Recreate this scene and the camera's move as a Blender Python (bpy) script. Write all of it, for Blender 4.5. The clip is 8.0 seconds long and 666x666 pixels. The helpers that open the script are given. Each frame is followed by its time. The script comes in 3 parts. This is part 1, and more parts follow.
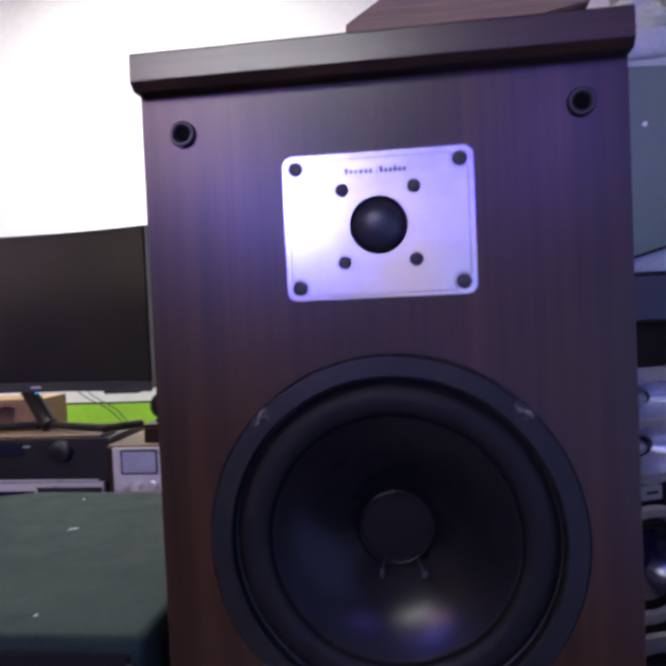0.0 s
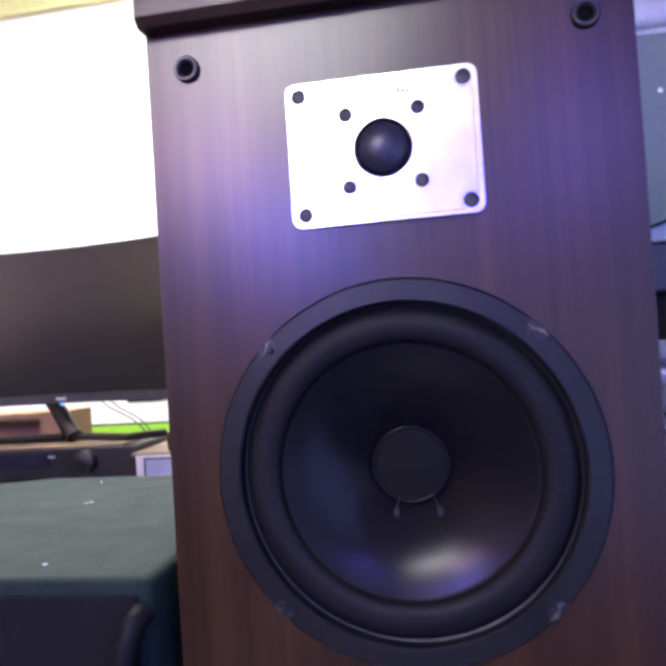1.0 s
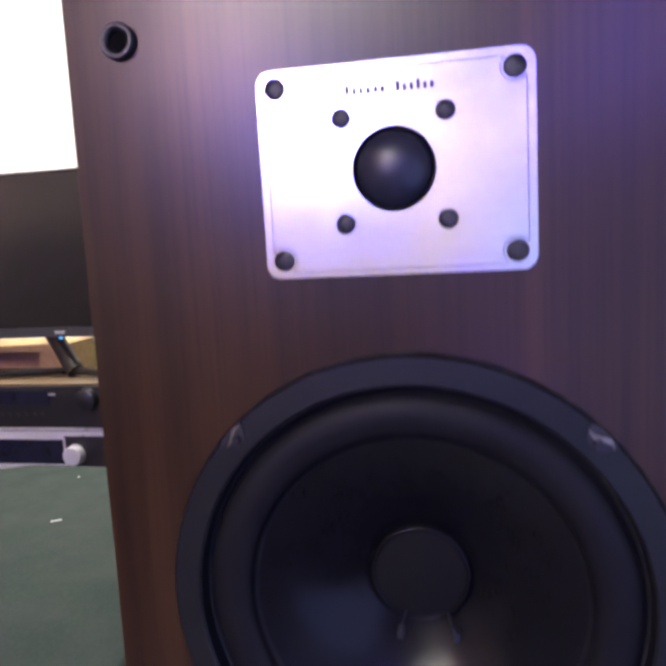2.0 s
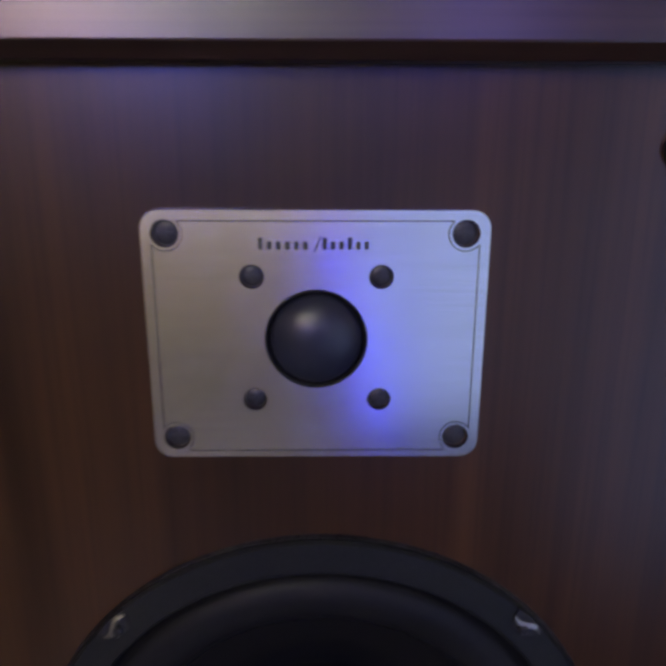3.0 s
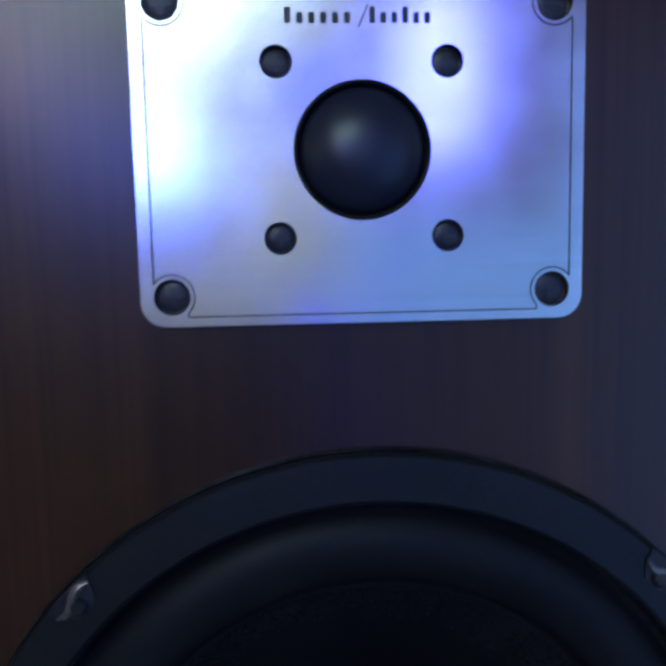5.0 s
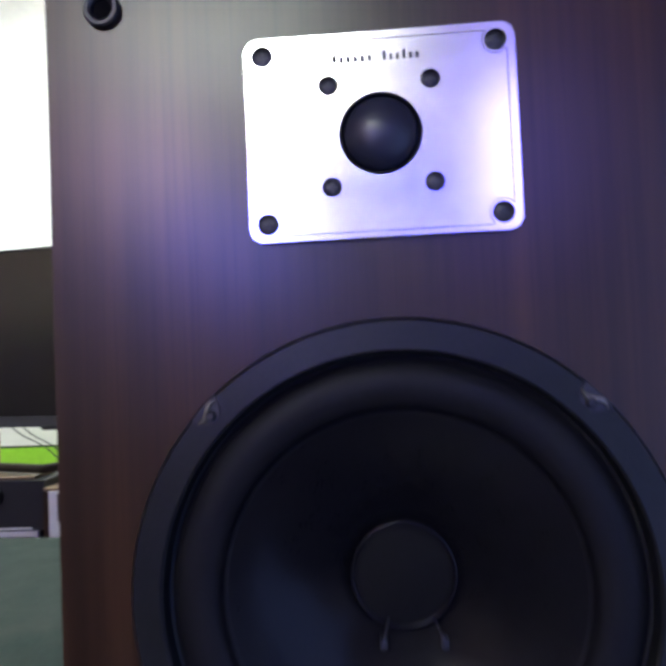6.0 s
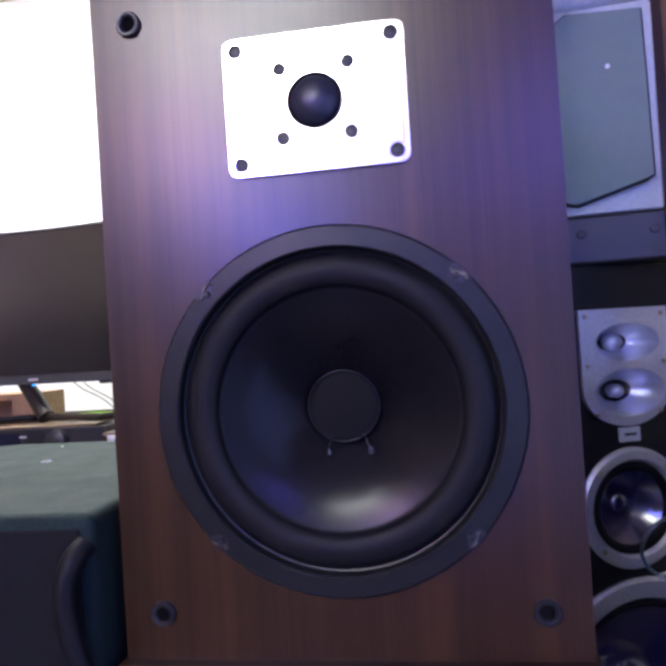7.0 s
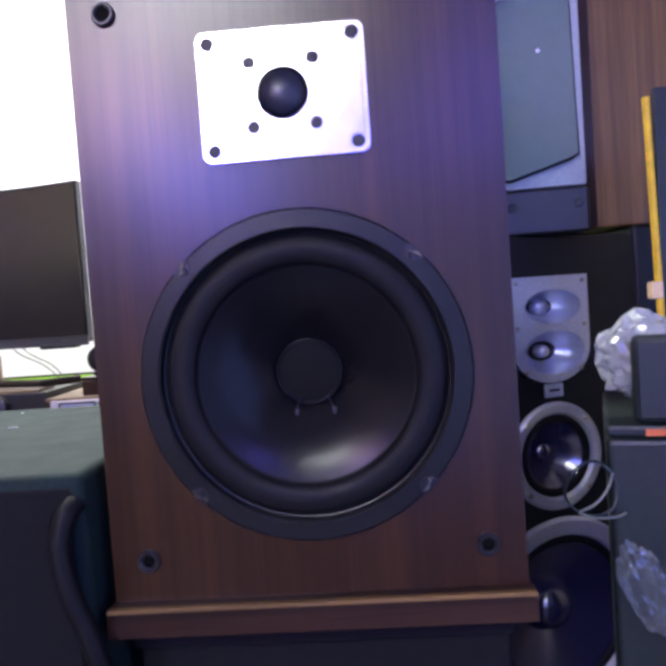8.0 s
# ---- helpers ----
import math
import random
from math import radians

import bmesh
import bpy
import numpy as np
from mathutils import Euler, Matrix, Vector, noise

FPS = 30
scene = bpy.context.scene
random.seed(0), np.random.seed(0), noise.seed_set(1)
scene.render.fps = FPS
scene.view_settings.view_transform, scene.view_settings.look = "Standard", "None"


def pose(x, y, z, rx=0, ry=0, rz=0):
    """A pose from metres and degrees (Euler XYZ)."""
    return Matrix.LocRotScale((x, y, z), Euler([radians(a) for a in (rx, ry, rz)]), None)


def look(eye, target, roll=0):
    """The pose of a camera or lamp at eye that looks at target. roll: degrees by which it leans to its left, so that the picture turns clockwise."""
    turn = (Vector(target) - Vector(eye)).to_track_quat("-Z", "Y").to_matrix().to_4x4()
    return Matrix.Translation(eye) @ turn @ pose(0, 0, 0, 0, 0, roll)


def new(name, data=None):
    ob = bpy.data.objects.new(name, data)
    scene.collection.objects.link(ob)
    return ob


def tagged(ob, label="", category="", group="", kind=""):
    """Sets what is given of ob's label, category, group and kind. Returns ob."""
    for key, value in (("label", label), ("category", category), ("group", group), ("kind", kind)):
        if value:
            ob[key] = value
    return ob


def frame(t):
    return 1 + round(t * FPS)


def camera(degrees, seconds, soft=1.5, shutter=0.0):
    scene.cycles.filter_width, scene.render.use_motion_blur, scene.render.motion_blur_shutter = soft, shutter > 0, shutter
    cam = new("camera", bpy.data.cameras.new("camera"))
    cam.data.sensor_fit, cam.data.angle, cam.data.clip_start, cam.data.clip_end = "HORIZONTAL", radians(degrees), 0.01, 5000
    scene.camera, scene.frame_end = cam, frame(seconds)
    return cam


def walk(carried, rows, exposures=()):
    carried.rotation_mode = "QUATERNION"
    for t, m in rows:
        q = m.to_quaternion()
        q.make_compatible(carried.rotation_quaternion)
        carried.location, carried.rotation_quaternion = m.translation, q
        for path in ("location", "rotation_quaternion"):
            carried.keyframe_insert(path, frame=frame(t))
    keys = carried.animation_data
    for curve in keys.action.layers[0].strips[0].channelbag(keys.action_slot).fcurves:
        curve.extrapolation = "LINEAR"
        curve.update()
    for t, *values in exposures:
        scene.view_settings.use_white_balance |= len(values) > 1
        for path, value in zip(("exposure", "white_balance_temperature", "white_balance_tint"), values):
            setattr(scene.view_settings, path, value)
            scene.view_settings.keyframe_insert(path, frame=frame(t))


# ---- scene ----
cam = camera(50.7, 8.0, soft=3.7, shutter=0.5)
PATH = [
    (0, (0.0287, -0.4333, 0.9493), (-0.246, 1.547, 0.886), -2.54),
    (0.2, (0.0308, -0.437, 0.9363), (-0.279, 1.538, 0.866), -2.71),
    (0.4, (0.0351, -0.4448, 0.9262), (-0.202, 1.538, 0.816), -4.40),
    (0.5, (0.0355, -0.4466, 0.9131), (-0.228, 1.535, 0.84), -4.29),
    (0.7, (0.0354, -0.4413, 0.9027), (-0.258, 1.537, 0.886), -4.15),
    (1, (0.0362, -0.4245, 0.8824), (-0.31, 1.545, 0.922), -3.73),
    (1.2, (0.0384, -0.4058, 0.8721), (-0.359, 1.55, 1.006), -2.98),
    (2.3, (0.0304, -0.2822, 1.0304), (-0.366, 1.635, 0.621), -2.77),
    (2.5, (0.0211, -0.2761, 1.0617), (-0.24, 1.654, 0.606), -1.25),
    (2.8, (0.0116, -0.2537, 1.0738), (-0.093, 1.673, 0.549), 0.20),
    (3, (0.003, -0.2352, 1.0727), (0.026, 1.68, 0.497), 0.15),
    (3.2, (0.0019, -0.2176, 1.0616), (0.082, 1.711, 0.537), 0.76),
    (3.5, (-0.0042, -0.1917, 1.0471), (0.136, 1.731, 0.515), 0.42),
    (3.8, (-0.0113, -0.179, 1.0441), (0.163, 1.744, 0.523), 0.65),
    (4, (-0.013, -0.1754, 1.0452), (0.191, 1.74, 0.507), 0.72),
    (4.2, (-0.0118, -0.176, 1.0404), (0.186, 1.746, 0.522), 0.59),
    (4.5, (-0.0139, -0.1788, 1.0198), (0.175, 1.755, 0.547), -0.12),
    (4.7, (-0.0217, -0.179, 0.9948), (0.19, 1.787, 0.698), -0.20),
    (5, (-0.0193, -0.1867, 0.9727), (0.096, 1.799, 0.765), -1.19),
    (5.2, (-0.0188, -0.196, 0.9673), (0.047, 1.798, 0.821), -1.52),
    (6.3, (0.023, -0.3541, 0.878), (-0.216, 1.629, 0.973), -3.01),
    (6.5, (0.0436, -0.3872, 0.8633), (-0.234, 1.593, 0.915), -3.52),
    (6.8, (0.0676, -0.4205, 0.8494), (-0.251, 1.554, 0.89), -3.43),
    (7, (0.0697, -0.4388, 0.8474), (-0.236, 1.538, 0.873), -3.63),
    (7.5, (0.0824, -0.4759, 0.8475), (-0.222, 1.501, 0.833), -3.17),
    (7.8, (0.0767, -0.4862, 0.8422), (-0.128, 1.502, 0.774), -3.71),
    (8, (0.0513, -0.4919, 0.8572), (-0.064, 1.502, 0.758), -4.07),
]
EXPOSURES = [(0, 0.25, 6600, 9), (0.2, 0.55, 6600, 9), (0.4, 1.0, 6600, 10), (0.6, 1.25, 6600, 10), (1.2, 1.25, 6600, 10), (2.3, 0.95, 9200, 4), (2.5, 0.9, 11200, 2), (2.7, 0.68, 10200, -5), (3, 0.38, 9300, -15), (3.5, 0.1, 6500, -20),
             (4, 0.0, 5750, -25), (4.6, -0.1, 5750, -29), (5.2, -0.15, 5300, -36), (6.3, 0.75, 7000, 0), (6.6, 0.95, 6900, 3), (7, 1.15, 6600, 6), (8, 1.15, 6500, 6)]
walk(cam, [(t, look(eye, target, roll)) for t, eye, target, roll in PATH], EXPOSURES)

# ---- light ----
world = bpy.data.worlds.new("world")
scene.world = world
world.use_nodes = True
world.node_tree.nodes["Background"].inputs[0].default_value = (0.5, 0.55, 0.65, 1)
world.node_tree.nodes["Background"].inputs[1].default_value = 0.02

LAMP_REAR = 25.0      # white ceiling panel behind the camera
LAMP_FRONT = 36.0     # white ceiling panel near the back wall
LED_BLUE = 37.0
LED_VIOLET = 12.5
LED_PINK = 31.0
LED_STICK = 4.2
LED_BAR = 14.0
GLOW_LOW = 0.5        # unseen blue panel low behind the camera, added for reflections
GLOW_SIDE = 1.5       # unseen large blue panel at the side of the room, added for reflections

# ---- materials ----


def material(name, color=(0.5, 0.5, 0.5), rough=0.5, metal=0.0, spec=0.5, coat=0.0, coat_rough=0.2):
    m = bpy.data.materials.new(name)
    m.use_nodes = True
    b = m.node_tree.nodes["Principled BSDF"]
    b.inputs["Base Color"].default_value = (*color, 1)
    b.inputs["Roughness"].default_value = rough
    b.inputs["Metallic"].default_value = metal
    b.inputs["Specular IOR Level"].default_value = spec
    b.inputs["Coat Weight"].default_value = coat
    b.inputs["Coat Roughness"].default_value = coat_rough
    return m, m.node_tree, b


def noise_at(tree, scale, stretch=(1, 1, 1), detail=4.0, rough=0.55):
    co = tree.nodes.new("ShaderNodeTexCoord")
    mp = tree.nodes.new("ShaderNodeMapping")
    mp.inputs["Scale"].default_value = stretch
    nz = tree.nodes.new("ShaderNodeTexNoise")
    nz.inputs["Scale"].default_value = scale
    nz.inputs["Detail"].default_value = detail
    nz.inputs["Roughness"].default_value = rough
    tree.links.new(co.outputs["Object"], mp.inputs["Vector"])
    tree.links.new(mp.outputs["Vector"], nz.inputs["Vector"])
    return nz.outputs["Fac"]


def ramp(tree, fac, stops):
    r = tree.nodes.new("ShaderNodeValToRGB")
    el = r.color_ramp.elements
    while len(el) < len(stops):
        el.new(0.5)
    for e, (p, c) in zip(el, stops):
        e.position, e.color = p, (*c, 1)
    tree.links.new(fac, r.inputs["Fac"])
    return r.outputs["Color"]


def mix(tree, fac, a, b, kind="MIX"):
    n = tree.nodes.new("ShaderNodeMix")
    n.data_type, n.blend_type = "RGBA", kind
    for sock, v in ((n.inputs[0], fac), (n.inputs[6], a), (n.inputs[7], b)):
        if isinstance(v, (int, float)):
            sock.default_value = v
        elif isinstance(v, tuple):
            sock.default_value = (*v, 1)
        else:
            tree.links.new(v, sock)
    return n.outputs[2]


def span(tree, fac, lo, hi):
    n = tree.nodes.new("ShaderNodeMapRange")
    n.inputs["From Min"].default_value, n.inputs["From Max"].default_value = 0.3, 0.7
    n.inputs["To Min"].default_value, n.inputs["To Max"].default_value = lo, hi
    tree.links.new(fac, n.inputs["Value"])
    return n.outputs["Result"]


def bump(tree, bsdf, fac, strength, distance):
    n = tree.nodes.new("ShaderNodeBump")
    n.inputs["Strength"].default_value, n.inputs["Distance"].default_value = strength, distance
    tree.links.new(fac, n.inputs["Height"])
    tree.links.new(n.outputs["Normal"], bsdf.inputs["Normal"])


def veneer(name, dark, mid, light, along="z", rough=0.4, gloss=0.5):
    """Wood veneer with its grain along one axis."""
    m, t, b = material(name, mid, rough, 0.0, gloss)
    st = {"z": (1, 1, 0.03), "x": (0.03, 1, 1), "y": (1, 0.03, 1)}[along]
    broad = noise_at(t, 30, st, 2.0, 0.5)
    streak = noise_at(t, 150, tuple(v if v == 1 else 0.012 for v in st), 1.0, 0.5)
    fine = noise_at(t, 520, tuple(v if v == 1 else 0.02 for v in st), 1.0, 0.5)
    col = ramp(t, broad, [(0.3, dark), (0.5, mid), (0.72, light)])
    bands = ramp(t, streak, [(0.3, (0.70, 0.68, 0.67)), (0.52, (1, 1, 1)), (0.72, (1.14, 1.14, 1.13))])
    pores = ramp(t, fine, [(0.30, (0.76, 0.74, 0.73)), (0.5, (1, 1, 1)), (0.70, (1.08, 1.08, 1.08))])
    tone = mix(t, 1.0, col, bands, "MULTIPLY")
    t.links.new(mix(t, 1.0, tone, pores, "MULTIPLY"), b.inputs["Base Color"])
    t.links.new(span(t, broad, rough + 0.004, rough - 0.004), b.inputs["Roughness"])
    return m


def worn(name, color, rough=0.5, scale=60, spread=0.25, bumps=0.1, depth=0.0004, metal=0.0, stretch=(1, 1, 1), spec=0.5, coat=0.0, vary=0.08):
    """A plain surface with grain and faint broad staining."""
    m, t, b = material(name, color, rough, metal, spec, coat)
    fine, broad = noise_at(t, scale, stretch, 5), noise_at(t, scale / 14, (1, 1, 1), 3)
    lo, hi = tuple(c * (1 - spread) for c in color), tuple(min(1, c * (1 + spread)) for c in color)
    a = ramp(t, fine, [(0.3, lo), (0.7, hi)])
    s = ramp(t, broad, [(0.35, (1 - spread * 0.7,) * 3), (0.65, (1, 1, 1))])
    t.links.new(mix(t, 1.0, a, s, "MULTIPLY"), b.inputs["Base Color"])
    t.links.new(span(t, broad, max(0.02, rough - vary), min(1, rough + vary)), b.inputs["Roughness"])
    if bumps:
        bump(t, b, fine, bumps, depth)
    return m


def glow(name, color, strength):
    m, t, b = material(name, color, 0.4)
    b.inputs["Emission Color"].default_value = (*color, 1)
    b.inputs["Emission Strength"].default_value = strength
    return m


WOOD = veneer("walnut_veneer", (0.0175, 0.0075, 0.0030), (0.0295, 0.0126, 0.0050), (0.0450, 0.0194, 0.0079), "z", 0.280, 0.42)
WOOD_EDGE = veneer("walnut_edge", (0.022, 0.0108, 0.0072), (0.032, 0.0158, 0.0106), (0.044, 0.0220, 0.0150), "x", 0.280, 0.62)
# darker and rougher than the walnut veneer
WOOD_DULL = veneer("dull_walnut", (0.014, 0.0058, 0.0028), (0.023, 0.0094, 0.0044), (0.035, 0.0145, 0.0068), "x", 0.5, 0.25)
WOOD_WARM = veneer("teak_veneer", (0.12, 0.064, 0.017), (0.165, 0.088, 0.024), (0.21, 0.114, 0.032), "z", 0.45)
WOOD_PALE = veneer("pale_board", (0.13, 0.085, 0.05), (0.18, 0.12, 0.07), (0.23, 0.16, 0.10), "x", 0.55)
WORN_WOOD = veneer("worn_highlit_wood", (0.10, 0.058, 0.020), (0.17, 0.100, 0.034), (0.24, 0.145, 0.052), "x", 0.55, 0.25)
ALU = worn("brushed_aluminium", (0.80, 0.78, 0.75), 0.19, 1500, 0.05, 0.0, 0.0001, 1.0, (0.02, 1, 1), 0.5, 0.0, 0.02)
INK = worn("black_ink", (0.015, 0.016, 0.02), 0.5, 300, 0.2, 0.0)
SCREW = worn("blackened_steel", (0.035, 0.035, 0.038), 0.42, 500, 0.3, 0.2, 0.0002, 0.6)
STEEL = worn("bare_steel", (0.5, 0.46, 0.4), 0.32, 400, 0.35, 0.2, 0.0002, 1.0)
LUG = worn("dull_steel", (0.22, 0.21, 0.18), 0.36, 400, 0.4, 0.2, 0.0002, 0.8)
EDGE_STEEL = worn("worn_dark_steel", (0.07, 0.07, 0.075), 0.35, 300, 0.6, 0.2, 0.0002, 0.7)
BLACK_METAL = worn("black_painted_steel", (0.012, 0.013, 0.0135), 0.36, 700, 0.25, 0.06, 0.0001, 0.0, (1, 1, 1), 0.2, 0.0, 0.01)
HOLE_SHADE = worn("hole_shade", (0.002, 0.002, 0.002), 0.9, 300, 0.1, 0.0, 0.0001, 0.0, (1, 1, 1), 0.1)
RUBBER = worn("black_rubber", (0.008, 0.008, 0.009), 0.52, 500, 0.25, 0.05, 0.0001, 0.0, (1, 1, 1), 0.13)
PAPER = worn("coated_paper_cone", (0.006, 0.006, 0.007), 0.24, 1100, 0.3, 0.0, 0.0002, 0.0, (1, 1, 1), 0.14, 0.0, 0.0)
FELT = worn("dust_cap_felt", (0.006, 0.006, 0.006), 0.8, 800, 0.3, 0.2, 0.0003, 0.0, (1, 1, 1), 0.12)
SILK = worn("coated_silk_dome", (0.013, 0.015, 0.026), 0.36, 1200, 0.1, 0.0, 0.0001, 0.0, (1, 1, 1), 0.4, 0.0, 0.01)
PLASTIC = worn("black_plastic", (0.010, 0.010, 0.012), 0.4, 300, 0.25, 0.1, 0.0002)
VINYL = worn("black_vinyl_cover", (0.0105, 0.023, 0.021), 0.75, 420, 0.3, 0.3, 0.0006, 0.0, (1, 1, 1), 0.18)
GREY = worn("grey_lacquer", (0.40, 0.44, 0.47), 0.42, 200, 0.1, 0.06, 0.0003)
CLOTH = worn("grey_grille_cloth", (0.125, 0.175, 0.165), 0.7, 900, 0.12, 0.2, 0.0004)
SILVER = worn("silver_paint", (0.56, 0.59, 0.66), 0.38, 300, 0.12, 0.06, 0.0002, 0.7)
SATIN = worn("satin_aluminium_face", (0.72, 0.72, 0.72), 0.35, 700, 0.05, 0.04, 0.0001, 0.4, (0.03, 1, 1))
SCREEN = worn("dark_screen", (0.006, 0.005, 0.005), 0.2, 30, 0.2, 0.0, 0.0004, 0.0, (1, 1, 1), 1.0, 0.35)
WHITE_WALL = worn("white_plaster", (0.82, 0.81, 0.78), 0.8, 40, 0.03, 0.15, 0.001)
GREEN = worn("lime_green_paint", (0.32, 0.62, 0.05), 0.55, 50, 0.06, 0.1, 0.0006)
LIME_PALE = worn("pale_lime_paint", (0.66, 0.66, 0.30), 0.55, 50, 0.06, 0.1, 0.0006)
OLIVE = worn("olive_paint", (0.30, 0.24, 0.18), 0.6, 50, 0.1, 0.1, 0.0006)
# unseen west wall, dark to deepen the monitor's lower reflection
DARK_REFLECTED = worn("dark_for_screen_reflection", (0.11, 0.092, 0.075), 0.6, 50, 0.1, 0.1, 0.0006)
CREAM = worn("cream_ceiling_paint", (0.78, 0.72, 0.62), 0.85, 30, 0.05, 0.15, 0.001)
DIM_WALL = worn("beige_wall_paint", (0.60, 0.50, 0.37), 0.75, 30, 0.15, 0.1, 0.001)
FLOOR = worn("floor_tile_grey", (0.05, 0.043, 0.036), 0.4, 12, 0.15, 0.05, 0.001)
CARD = worn("brown_cardboard", (0.34, 0.21, 0.10), 0.75, 90, 0.15, 0.1, 0.0005)
YELLOW = worn("yellow_paint", (0.75, 0.48, 0.02), 0.45, 120, 0.15, 0.1, 0.0003)
DARK_GREEN = worn("dark_green_board", (0.009, 0.016, 0.013), 0.5, 120, 0.3, 0.1, 0.0004)
ORANGE = worn("orange_tape", (0.6, 0.14, 0.03), 0.5, 120, 0.15, 0.05)
CABLE = worn("pale_cable", (0.12, 0.13, 0.10), 0.45, 200, 0.15, 0.05)
CABLE_BLACK = worn("black_cable", (0.012, 0.022, 0.018), 0.45, 200, 0.2, 0.05)
STAND_METAL = worn("bronze_grey_metal", (0.032, 0.024, 0.019), 0.42, 300, 0.15, 0.03, 0.0001, 0.4)
BEZEL = worn("dark_grey_plastic", (0.055, 0.058, 0.058), 0.35, 300, 0.15, 0.05, 0.0002)
METER = worn("blue_meter_window", (0.44, 0.47, 0.58), 0.2, 40, 0.1, 0.0)
DISPLAY = worn("smoked_display", (0.012, 0.015, 0.03), 0.12, 40, 0.2, 0.0)
LINT = worn("white_lint", (0.8, 0.8, 0.78), 0.8, 200, 0.1, 0.0)
FOIL, ft, fb = material("clear_crinkled_plastic", (0.88, 0.92, 0.92), 0.05, 0.0, 0.5, 1.0, 0.03)
fb.inputs["Transmission Weight"].default_value = 0.65
fb.inputs["IOR"].default_value = 1.3
bump(ft, fb, noise_at(ft, 110, (1, 1, 0.35), 3), 0.9, 0.004)
GLITTER, wt, wb = material("thin_clear_plastic", (0.80, 0.88, 0.88), 0.04, 0.0, 0.5, 1.0, 0.03)
wb.inputs["Transmission Weight"].default_value = 0.92
wb.inputs["IOR"].default_value = 1.25
bump(wt, wb, noise_at(wt, 150, (1, 1, 0.5), 2), 0.8, 0.004)
CREAM_CLIP = worn("cream_plastic", (0.80, 0.58, 0.30), 0.45, 150, 0.08, 0.05)
BLACK_CLOTH = worn("black_grille_cloth", (0.007, 0.007, 0.008), 0.9, 900, 0.4, 0.4, 0.0004, 0.0, (1, 1, 1), 0.2)

# ---- shapes ----
from mathutils import geometry


def part(name, bm, mat, parent=None, label="", smooth=False, angle=0.6):
    """Links a bmesh as one mesh object, in its parent's own coordinates."""
    bmesh.ops.recalc_face_normals(bm, faces=bm.faces)
    if smooth:
        for f in bm.faces:
            f.smooth = True
        for e in bm.edges:
            e.smooth = len(e.link_faces) == 2 and e.calc_face_angle(0) < angle
    me = bpy.data.meshes.new(name)
    bm.to_mesh(me)
    bm.free()
    me.materials.append(mat)
    ob = new(name, me)
    ob.parent = parent
    return tagged(ob, label)


def thing(name, at, label, category, group="", rz=0, kind=""):
    ob = new(name)
    ob.empty_display_size = 0.05
    ob.matrix_basis = pose(*at, 0, 0, rz)
    return tagged(ob, label, category, group, kind)


def box(x0, x1, y0, y1, z0, z1, r=0.0, seg=2, bm=None):
    """A box with rounded edges."""
    one = bmesh.new()
    bmesh.ops.create_cube(one, size=1)
    for v in one.verts:
        v.co = Vector((x0 + (v.co.x + 0.5) * (x1 - x0), y0 + (v.co.y + 0.5) * (y1 - y0), z0 + (v.co.z + 0.5) * (z1 - z0)))
    if r:
        bmesh.ops.bevel(one, geom=list(one.edges), offset=r, segments=seg, affect="EDGES", profile=0.5)
    if bm is None:
        return one
    return merge(bm, one)


def merge(bm, other):
    me = bpy.data.meshes.new("tmp")
    other.to_mesh(me)
    other.free()
    bm.from_mesh(me)
    bpy.data.meshes.remove(me)
    return bm


def lathe(profile, cx, cz, n=64, cy=0.0, bm=None):
    """Turns (radius, y) pairs about an axis that runs along y through (cx, cz)."""
    bm = bm or bmesh.new()
    rings = []
    for r, y in profile:
        if r < 1e-6:
            rings.append([bm.verts.new((cx, cy + y, cz))])
        else:
            rings.append([bm.verts.new((cx + r * math.cos(2 * math.pi * k / n), cy + y, cz + r * math.sin(2 * math.pi * k / n))) for k in range(n)])
    for a, b in zip(rings, rings[1:]):
        if len(a) == 1 and len(b) == 1:
            continue
        for k in range(n):
            q = [a[k % len(a)], a[(k + 1) % len(a)], b[(k + 1) % len(b)], b[k % len(b)]]
            u = list(dict.fromkeys(q))
            if len(u) > 2:
                bm.faces.new(u)
    return bm


def circle(cx, cz, r, n=32, a0=0.0, a1=2 * math.pi, closed=True):
    m = n if closed else n + 1
    return [(cx + r * math.cos(a0 + (a1 - a0) * k / n), cz + r * math.sin(a0 + (a1 - a0) * k / n)) for k in range(m)]


def rounded(x0, x1, z0, z1, r, n=6):
    pts = []
    for cx, cz, a in ((x1 - r, z1 - r, 0), (x0 + r, z1 - r, 90), (x0 + r, z0 + r, 180), (x1 - r, z0 + r, 270)):
        for k in range(n + 1):
            t = radians(a + 90 * k / n)
            pts.append((cx + r * math.cos(t), cz + r * math.sin(t)))
    return pts


def inside(p, loop):
    hit = False
    for (x0, z0), (x1, z1) in zip(loop, loop[1:] + loop[:1]):
        if (z0 > p[1]) != (z1 > p[1]) and p[0] < x0 + (p[1] - z0) / (z1 - z0) * (x1 - x0):
            hit = not hit
    return hit


def plate(outline, holes, y0, y1, edge=0.0, bm=None):
    """A sheet in the xz plane from y0 (its front) to y1, with an outline and holes cut through."""
    bm = bm or bmesh.new()
    loops = [outline] + list(holes)
    pts, edges = [], []
    for lp in loops:
        b = len(pts)
        pts += [Vector(p) for p in lp]
        edges += [(b + k, b + (k + 1) % len(lp)) for k in range(len(lp))]
    vs, _, fs, *_ = geometry.delaunay_2d_cdt(pts, edges, [], 1, 1e-7)
    keep = []
    for f in fs:
        c = sum((vs[i] for i in f), Vector((0, 0))) / len(f)
        if inside(c, outline) and not any(inside(c, h) for h in holes):
            keep.append(f)
